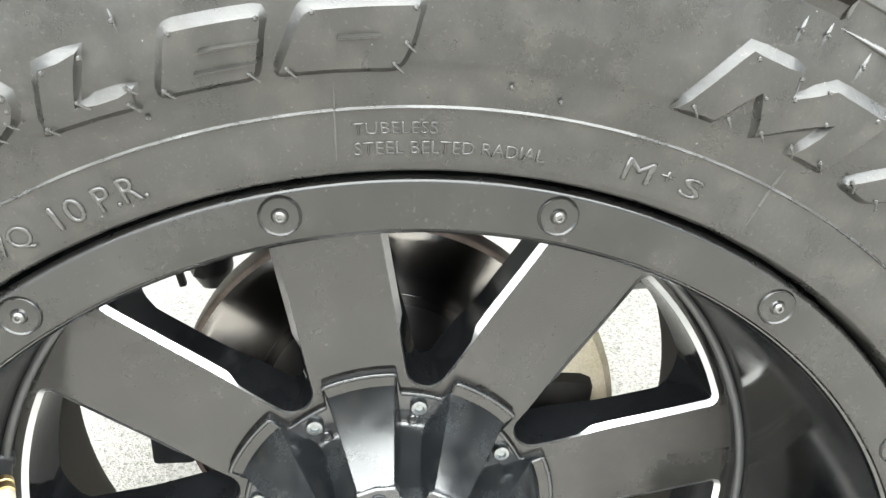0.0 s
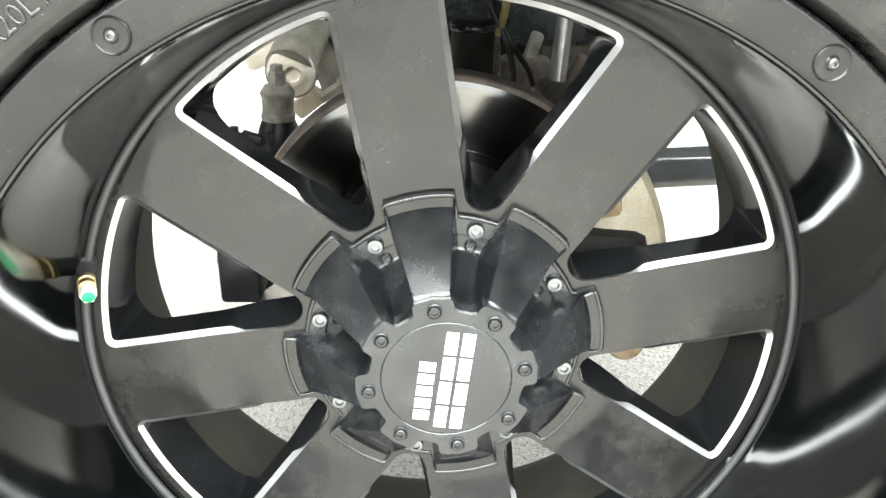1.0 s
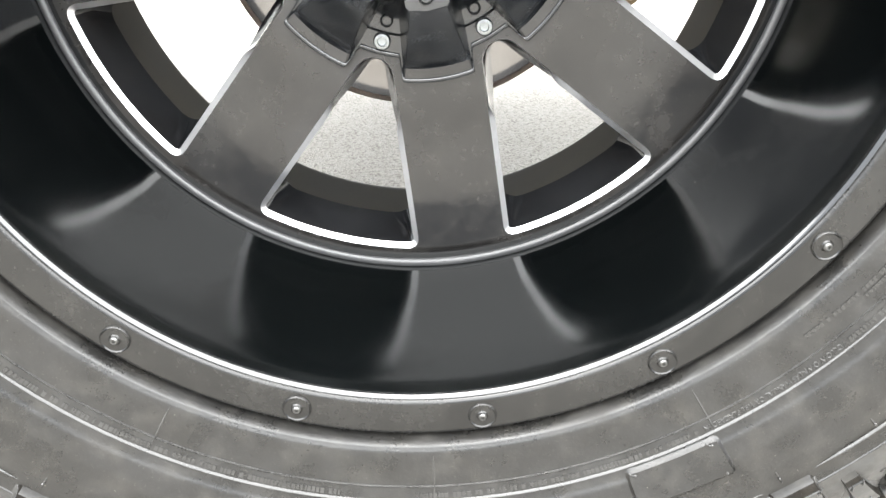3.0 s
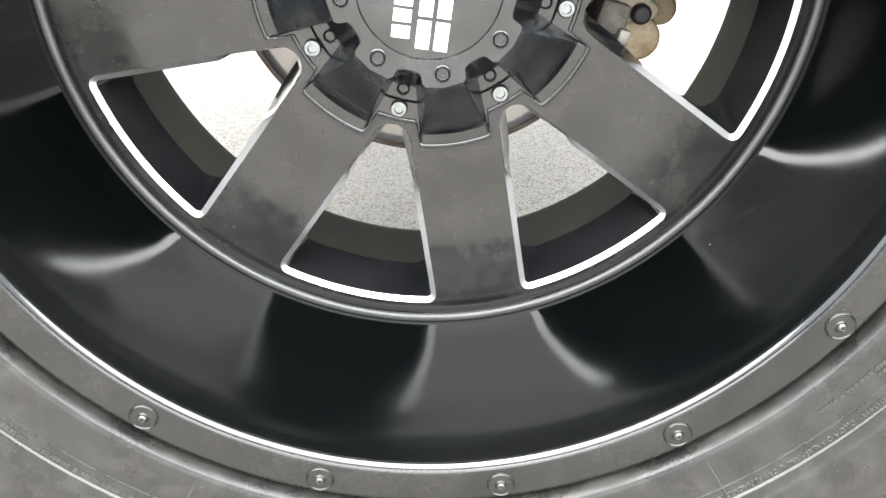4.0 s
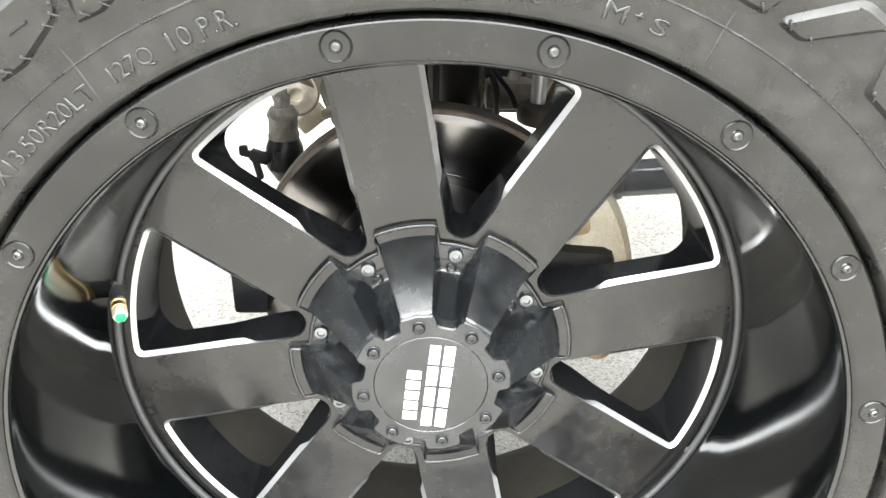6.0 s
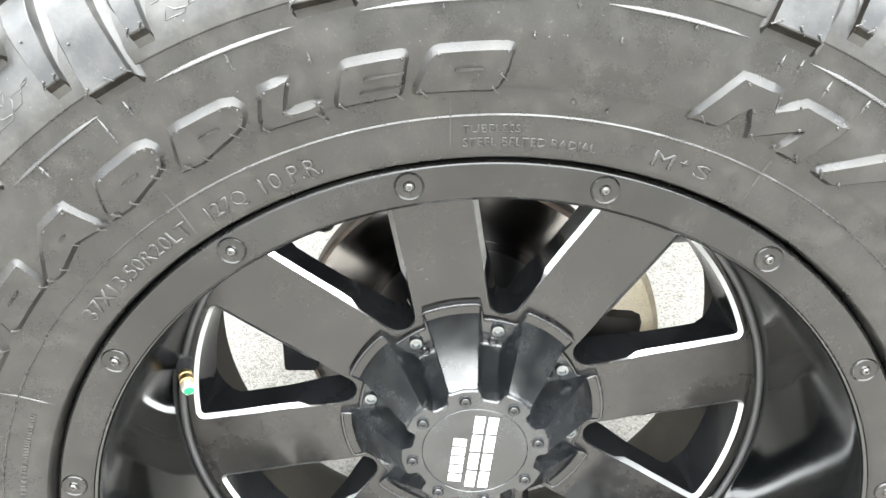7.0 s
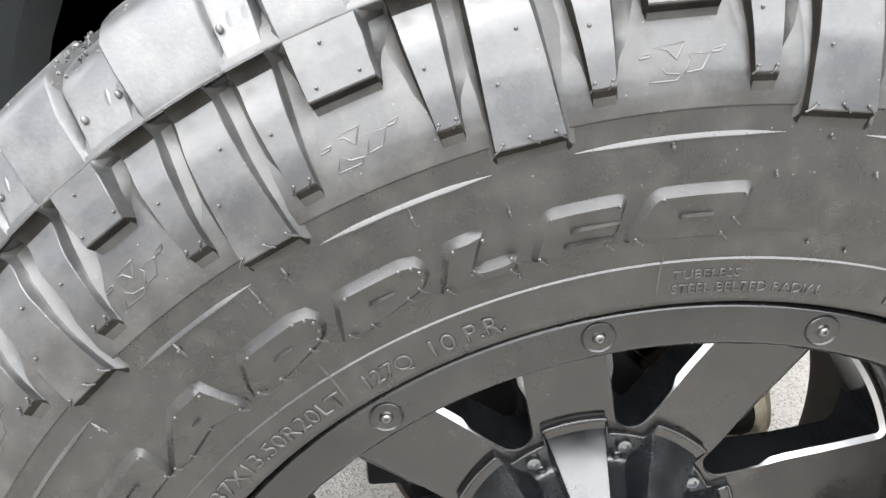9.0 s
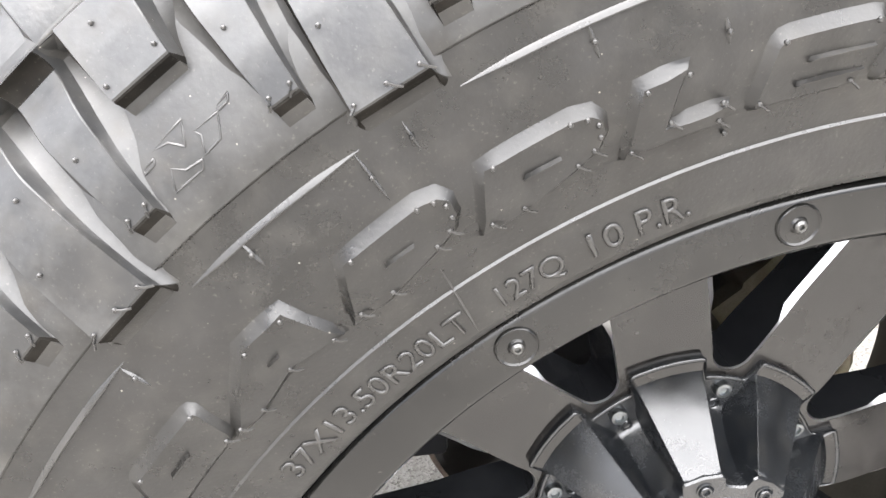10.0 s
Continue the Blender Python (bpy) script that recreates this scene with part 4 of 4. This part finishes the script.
for outline in MARKS:
    n = len(outline)
    ca, cr = sum(a for a, r in outline) / n, sum(r for a, r in outline) / n
    for a, r in outline:
        a2, r2 = a + (ca - a) * 0.16, r + (cr - r) * 0.22
        pip(a2, r2, side_y(r2) - 0.0027, 0.0010)
        if r < 0.32:
            tail(a2, r2, side_y(r2) - 0.0029, -0.5)
for i, c in enumerate(CENTRES):
    step = (c - CENTRES[(i + 1) % 21]) % 360
    for da, r in ((1.55, 0.3660), (0.0, 0.3662), (-1.5, 0.3660), (1.0, 0.386), (-0.6, 0.402)):
        pip(c + da, r, face_y(r) - 0.0004, 0.0008)
        if r < 0.38:
            tail(c + da, r, face_y(r) - 0.0005, 0.6 if da > 0 else -0.5, 0.003)
    f1, f2, f3 = PITCH.get(i, (0.262, 0.50, 0.745))
    for f in (f1, f3):
        for da, r in ((0.5, 0.3790), (-0.5, 0.3790), (0.3, 0.398)):
            pip(c - step * f + da, r, face_y(r) - 0.0004, 0.0008)
            if r < 0.380:
                tail(c - step * f + da, r, face_y(r) - 0.0005, 0.3, 0.003)
    for da, r in ((1.2, 0.4050), (-1.2, 0.4050), (0.2, 0.418)):
        pip(c - step * f2 + da, r, face_y(r) - 0.0004, 0.0008)
for a, r, length in SPIKES + [(83.9, 0.3063, 0), (80.6, 0.3034, 0), (105.9, 0.3063, 0)]:
    pip(a, r, side_y(r) - 0.0010, 0.0010)
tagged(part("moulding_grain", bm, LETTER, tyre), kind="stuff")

# outlined emblems under the short lugs: plain bent strips
for i, c in enumerate(CENTRES):
    step = (c - CENTRES[(i + 1) % 21]) % 360
    m = c - step * PITCH.get(i, (0, 0.50, 0))[1]
    for shape in ([(1.75, 0.3862), (0.0, 0.3873), (0.55, 0.3818), (1.0, 0.3852), (1.75, 0.3862)],
                  [(1.6, 0.3803), (1.15, 0.3775), (0.35, 0.3768), (0.6, 0.3749), (2.1, 0.3750), (1.6, 0.3803)],
                  [(-0.1, 0.3832), (-1.35, 0.3832), (-0.8, 0.3779), (0.15, 0.3772), (-0.25, 0.3816), (-0.1, 0.3832)],
                  [(2.5, 0.3843), (1.85, 0.3847), (2.0, 0.3836), (2.55, 0.3833), (2.5, 0.3843)],
                  [(-1.45, 0.3843), (-2.15, 0.3852), (-1.9, 0.3836), (-1.4, 0.3833), (-1.45, 0.3843)]):
        pts = []
        for (a, r), (b, s) in zip(shape, shape[1:]):
            pts += [(m + a + (b - a) * k / 3, r + (s - r) * k / 3) for k in range(3)]
        pts.append((m + shape[-1][0], shape[-1][1]))
        ridge(pts, 0.0010, 0.0004, name="sidewall_emblem_line")


# ---- behind the wheel ----
def root(name, label, category):
    ob = tagged(new(name), label, category)
    ob.location = (0, 0, ZC)
    return ob


def arc_block(r1, r2, a1, a2, y1, y2, bevel=0.006, steps=10):
    """A curved block round the axle."""
    bm = bmesh.new()
    rows = []
    for i in range(steps + 1):
        a = a1 + (a2 - a1) * i / steps
        rows.append([bm.verts.new(pol(a, r, y)) for r, y in ((r1, y1), (r2, y1), (r2, y2), (r1, y2))])
    for p, q in zip(rows, rows[1:]):
        for j in range(4):
            bm.faces.new((p[j], p[(j + 1) % 4], q[(j + 1) % 4], q[j]))
    bm.faces.new(rows[0])
    bm.faces.new(rows[-1])
    bmesh.ops.recalc_face_normals(bm, faces=bm.faces)
    sharp = [e for e in bm.edges if len(e.link_faces) == 2 and e.calc_face_angle(0) > radians(40)]
    bmesh.ops.bevel(bm, geom=sharp, offset=bevel, segments=3, affect="EDGES", profile=0.6)
    return bm


# brake disc on its hub
disc = root("brake_disc", "dark glossy brake disc with a rust-brown rim", "brake disc")
part("disc_face", lathe(rounded([(0.060, 0.119), (0.140, 0.119), (0.1455, 0.120)], 0.002), 128), DISC, disc)
part("disc_rim", lathe(rounded([(0.1455, 0.1195), (0.1490, 0.1200), (0.1500, 0.1220), (0.1500, 0.1440), (0.1400, 0.1455), (0.060, 0.1455)], 0.002), 128), RUST, disc, "rust-brown disc edge")
part("hub", lathe(rounded([(0.0002, 0.049), (0.078, 0.049), (0.086, 0.054), (0.088, 0.119), (0.070, 0.30), (0.0002, 0.30)], 0.004), 96), BLACKPART, disc, "black wheel hub")
part("disc_ring", lathe(rounded([(0.0945, 0.1192), (0.095, 0.1185), (0.096, 0.1185), (0.0965, 0.1192)], 0.0003), 96), DISC, disc)

# brake caliper
caliper = root("brake_caliper", "tan rust-stained cast brake caliper over the disc", "brake caliper")
part("caliper_body", arc_block(0.112, 0.172, 40, 2, 0.082, 0.175, 0.014), CALIPER, caliper)
part("caliper_boss", box(0.019, 0.012, 0.018, Matrix.Translation((0.1185, 0.0800, 0.0670)) @ Matrix.Rotation(radians(-8), 4, "Y"), 0.0045), BOSSMAT, caliper, "rust-stained square boss")
part("caliper_web", arc_block(0.084, 0.122, 38, 8, 0.100, 0.165, 0.008), CALIPER, caliper)
part("brake_pad", box(0.066, 0.050, 0.030, Matrix.Translation((0.1185, 0.096, 0.0325)) @ Matrix.Rotation(radians(4), 4, "Y"), 0.011), PADMAT, caliper, "black brake pad carrier")
UPRIGHT = Matrix.Rotation(radians(90), 4, "X")
part("bracket_lobe", turned(rounded([(0.0140, -0.050), (0.0152, -0.044), (0.0152, -0.002), (0.0128, 0.001), (0.0004, 0.001)], 0.003, 3), Matrix.Translation((0.1470, 0.086, -0.0520)) @ UPRIGHT, 28), LOBEMAT, caliper, "brown rusty bracket lobe")
part("bracket_lobe", turned(rounded([(0.0110, -0.045), (0.0118, -0.040), (0.0118, -0.002), (0.0098, 0.001), (0.0004, 0.001)], 0.003, 3), Matrix.Translation((0.1655, 0.108, -0.0350)) @ UPRIGHT, 28), LOBEMAT, caliper, "brown rusty bracket lobe")
part("bracket_neck", box(0.030, 0.050, 0.026, Matrix.Translation((0.1420, 0.112, -0.0330)) @ Matrix.Rotation(radians(35), 4, "Y"), 0.006), CALIPER, caliper)
part("guide_boot", turned(rounded([(0.0068, -0.010), (0.0072, 0.004), (0.0056, 0.007), (0.0004, 0.007)], 0.001, 2), Matrix.Translation((0.1455, 0.086, -0.0345)) @ UPRIGHT, 20), BLACKPART, caliper, "black rubber guide boot")
part("bracket_arm", box(0.022, 0.060, 0.022, Matrix.Translation((0.1265, 0.112, -0.0375)) @ Matrix.Rotation(radians(14), 4, "Y"), 0.004), JOINTMAT, caliper, "grimy bracket arm")
part("bracket_clip", box(0.008, 0.012, 0.010, Matrix.Translation((0.1335, 0.080, -0.0490)) @ Matrix.Rotation(radians(14), 4, "Y"), 0.0015), ALLOY, caliper, "pale pad clip")

# steering knuckle
knuckle = root("steering_knuckle", "black steering knuckle and bracket behind the disc", "knuckle")
part("knuckle_bracket", box(0.030, 0.060, 0.046, Matrix.Translation((-0.147, 0.105, 0.010)), 0.004), BLACKPART, knuckle)
part("knuckle_arm", tube(spline([(-0.150, 0.12, 0.0), (-0.130, 0.18, -0.01), (-0.08, 0.22, 0.0), (0.0, 0.24, 0.02)]), 0.026, segs=16), BLACKPART, knuckle)
part("dust_shield", arc_block(0.120, 0.158, 205, 165, 0.150, 0.156, 0.001, 20), BLACKPART, knuckle)

# upper ball joint
joint = root("ball_joint", "grimy ball joint with castle nut and black boot", "ball joint")
ax = along((-0.149, 0.300, 0.020), (-0.1475, 0.300, 0.120))
part("boot", turned(rounded([(0.010, 0.0), (0.020, 0.016), (0.0195, 0.036), (0.0150, 0.047)], 0.004, 3), ax, 28), BLACKPART, joint, "black rubber boot")
part("socket", turned(rounded([(0.0135, 0.044), (0.0162, 0.046), (0.0162, 0.051), (0.0148, 0.053), (0.0152, 0.068), (0.0164, 0.069), (0.0164, 0.072), (0.0140, 0.075), (0.0118, 0.079), (0.0003, 0.079)], 0.0015, 3), ax, 32), JOINTMAT, joint)
part("castle_nut", turned(rounded([(0.0088, 0.077), (0.0088, 0.090), (0.0066, 0.091), (0.0062, 0.097), (0.0003, 0.098)], 0.0012, 2), ax, 6), JOINTMAT, joint)
for x, z, w in ((-0.172, 0.050, 0.020), (-0.156, 0.040, 0.012)):
    part("retaining_clip", box(w, 0.010, 0.012, Matrix.Translation((x, 0.286, z)) @ Matrix.Rotation(radians(18), 4, "Y"), 0.002), BLACKPART, joint)
part("clip_arm", box(0.046, 0.008, 0.007, Matrix.Translation((-0.170, 0.289, 0.0485)) @ Matrix.Rotation(radians(14), 4, "Y"), 0.002), BLACKPART, joint)
part("clip_leg", box(0.007, 0.008, 0.028, Matrix.Translation((-0.176, 0.289, 0.038)) @ Matrix.Rotation(radians(-12), 4, "Y"), 0.002), BLACKPART, joint)
part("clip_tab", box(0.009, 0.008, 0.010, Matrix.Translation((-0.188, 0.286, 0.057)), 0.002), BLACKPART, joint)
part("clip_tab", box(0.009, 0.008, 0.010, Matrix.Translation((-0.153, 0.284, 0.053)), 0.002), BLACKPART, joint)

# upper control arm with its pale bushing
arm = root("control_arm", "grimy tan suspension arm with a pale bushing washer", "suspension arm")
part("arm_tube", tube(spline([(-0.1440, 0.356, 0.101), (-0.1340, 0.40, 0.126), (-0.1180, 0.45, 0.158), (-0.095, 0.51, 0.20)]), 0.0245, segs=24), OLIVE, arm, "dusty olive arm tube")
part("arm_cup", turned(rounded([(0.012, 0.0), (0.0125, 0.006), (0.0075, 0.0075), (0.0072, 0.0045), (0.0003, 0.0045)], 0.001, 2), Matrix.Translation((-0.1395, 0.348, 0.099)) @ Matrix.Rotation(radians(90), 4, "X"), 28), CREAM, arm, "pale bushing cup")
part("arm_flange", box(0.044, 0.020, 0.034, Matrix.Translation((-0.178, 0.398, 0.112)) @ Matrix.Rotation(radians(-24), 4, "Y"), 0.008), CREAM, arm, "pale dusty flange")
part("arm_web", box(0.070, 0.016, 0.110, Matrix.Translation((-0.095, 0.440, 0.090)) @ Matrix.Rotation(radians(-20), 4, "Y"), 0.010), OLIVE, arm, "dusty grey web")
part("arm_block", box(0.034, 0.022, 0.019, Matrix.Translation((-0.1285, 0.374, 0.064)) @ Matrix.Rotation(radians(-38), 4, "Y"), 0.004), CALIPER, arm, "tan dusty block")
for k in range(3):
    part("coil", tube([(-0.112 + 0.0062 * k, 0.402, 0.1290 - 0.0030 * k), (-0.098 + 0.0062 * k, 0.402, 0.1040 - 0.0030 * k)], 0.0019, segs=8), BLACKPART, arm, "dark spring coil")
part("bushing_washer", turned(rounded([(0.0245, -0.004), (0.0245, 0.001), (0.0225, 0.003), (0.009, 0.003), (0.008, 0.008), (0.0003, 0.008)], 0.001, 2), Matrix.Translation((-0.1415, 0.352, 0.099)) @ Matrix.Rotation(radians(90), 4, "X"), 36), CREAM, arm, "pale cream bushing washer")
part("washer_rim", turned([(0.0245, -0.003), (0.0262, -0.002), (0.0262, 0.001), (0.0245, 0.0015)], Matrix.Translation((-0.1415, 0.352, 0.099)) @ Matrix.Rotation(radians(90), 4, "X"), 36), RUST, arm, "rusty washer rim")
part("arm_bolt", turned(rounded([(0.006, 0.0), (0.006, 0.028), (0.009, 0.028), (0.009, 0.036), (0.0003, 0.036)], 0.001, 2), along((-0.112, 0.36, 0.072), (-0.095, 0.35, 0.085)), 6), GREASY, arm)

# drag link
link = root("steering_link", "plain black steering tube running behind the wheel", "steering tube")
part("link_tube", tube([(0.165, 0.30, 0.0190), (0.60, 0.30, 0.0460)], 0.0198, segs=32), LINKMAT, link)
part("link_collar", turned(rounded([(0.0200, 0.0), (0.0226, 0.001), (0.0226, 0.012), (0.0200, 0.013)], 0.001, 2), along((0.192, 0.30, 0.0207), (0.30, 0.30, 0.0274)), 32), LINKMAT, link)

# shock absorber, actuator and cables over the disc
shock = root("shock_absorber", "bright shock absorber rod in a grimy mount", "shock absorber")
part("rod", turned([(0.0074, 0.0), (0.0074, 0.13)], along((0.1035, 0.25, 0.100), (0.1068, 0.25, 0.1704)), 28), BRIGHT, shock, "bright polished rod")
part("mount", turned(rounded([(0.020, -0.012), (0.022, -0.004), (0.018, 0.006), (0.008, 0.008)], 0.003, 3), along((0.1065, 0.25, 0.110), (0.1130, 0.25, 0.170)), 24), GREASY, shock)
part("mount_ear", box(0.020, 0.016, 0.030, Matrix.Translation((0.127, 0.266, 0.122)) @ Matrix.Rotation(radians(24), 4, "Y"), 0.005), RUST, shock, "rusty mount ear")

motor = root("locking_actuator", "black cylindrical hub actuator with a dull collar", "actuator")
part("actuator_can", turned(rounded([(0.0215, 0.0), (0.0225, 0.004), (0.0225, 0.060), (0.020, 0.064), (0.0003, 0.064)], 0.002, 3), Matrix.Translation((0.0298, 0.262, 0.114)) @ Matrix.Scale(0.85, 4), 36), PADMAT, motor)
part("actuator_collar", turned(rounded([(0.0228, 0.052), (0.0245, 0.053), (0.0245, 0.058), (0.0228, 0.059)], 0.0008, 2), Matrix.Translation((0.0298, 0.262, 0.114)) @ Matrix.Scale(0.85, 4), 36), TEAL, motor)
for dx in (0.0455, 0.0500):
    part("strut", tube(spline([(dx, 0.262, 0.105), (dx + 0.002, 0.258, 0.14), (dx - 0.004, 0.26, 0.19)]), 0.0022, segs=8), GREASY, motor)

for pts, rad, mat, lab in (([(0.0655, 0.250, 0.105), (0.0640, 0.246, 0.130), (0.0560, 0.246, 0.154), (0.040, 0.252, 0.185)], 0.0030, BLACKPART, "thin black brake hose"),
                           ([(0.084, 0.256, 0.112), (0.0775, 0.250, 0.128), (0.0620, 0.246, 0.150), (0.0475, 0.254, 0.185)], 0.0025, BLACKPART, "thin black sensor cable"),
                           ([(0.0510, 0.248, 0.156), (0.0518, 0.248, 0.162), (0.0550, 0.248, 0.176), (0.0575, 0.250, 0.195)], 0.0036, YELLOW, "cable end with a yellow sleeve")):
    tagged(part("cable", tube(spline(pts), rad), mat), lab, "cable", group="cables behind the disc").location = (0, 0, ZC)

crossmember = root("axle_bracket", "oily dark axle bracket with rusty lugs", "axle bracket")
part("bracket_plate", box(0.30, 0.05, 0.17, Matrix.Translation((0.110, 0.360, 0.215)), 0.012), TEAL, crossmember, "oily blue-black plate")
part("bracket_rail", box(0.24, 0.04, 0.07, Matrix.Translation((0.095, 0.372, 0.112)), 0.012), GREASY, crossmember)
part("bracket_web", box(0.11, 0.03, 0.09, Matrix.Translation((0.055, 0.365, 0.120)), 0.010), BLACKPART, crossmember, "oily black web")
part("bracket_lug", box(0.011, 0.014, 0.034, Matrix.Translation((0.086, 0.290, 0.136)) @ Matrix.Rotation(radians(18), 4, "Y"), 0.003), JOINTMAT, crossmember, "pale dusty lug")
part("bracket_foot", box(0.05, 0.03, 0.030, Matrix.Translation((0.080, 0.290, 0.116)), 0.008), GREASY, crossmember)
part("axle_tube", tube([(0.02, 0.20, 0.0), (0.02, 1.45, 0.0)], 0.042, segs=28), BLACKPART, crossmember, "black axle tube")


# ---- the truck's wheel arch above ----
def arch():
    bm = bmesh.new()
    rows = []
    for i in range(33):
        a = -8 + 196 * i / 32
        rows.append([bm.verts.new(pol(a, r, y)) for r, y in ((0.66, 0.10), (0.64, 0.11), (0.63, 0.16), (0.63, 0.62), (0.60, 0.66), (0.45, 0.66))])
    for p, q in zip(rows, rows[1:]):
        for j in range(5):
            bm.faces.new((p[j], p[j + 1], q[j + 1], q[j]))
    bmesh.ops.solidify(bm, geom=bm.faces[:], thickness=0.006)
    return bm


truck = root("pickup_truck", "wheel arch of the parked truck, with unseen light-blocking panels", "truck")
part("arch_liner", arch(), LINER, truck, "black plastic wheel arch liner")
# unseen slab, added to keep skylight off the parts behind the wheel
part("underbody_blocker", box(3.0, 0.9, 0.10, Matrix.Translation((0.4, 1.15, 0.50)), 0.02), BLACKPART, truck, "unseen black slab in place of the underbody, blocks skylight")
# unseen panel, added so the opening walls don't reflect the low sky
part("far_blocker", box(3.0, 0.05, 0.45, Matrix.Translation((0.4, 1.82, 0.42)), 0.015), LINER, truck, "unseen dark panel that blocks the low sky behind the wheel")
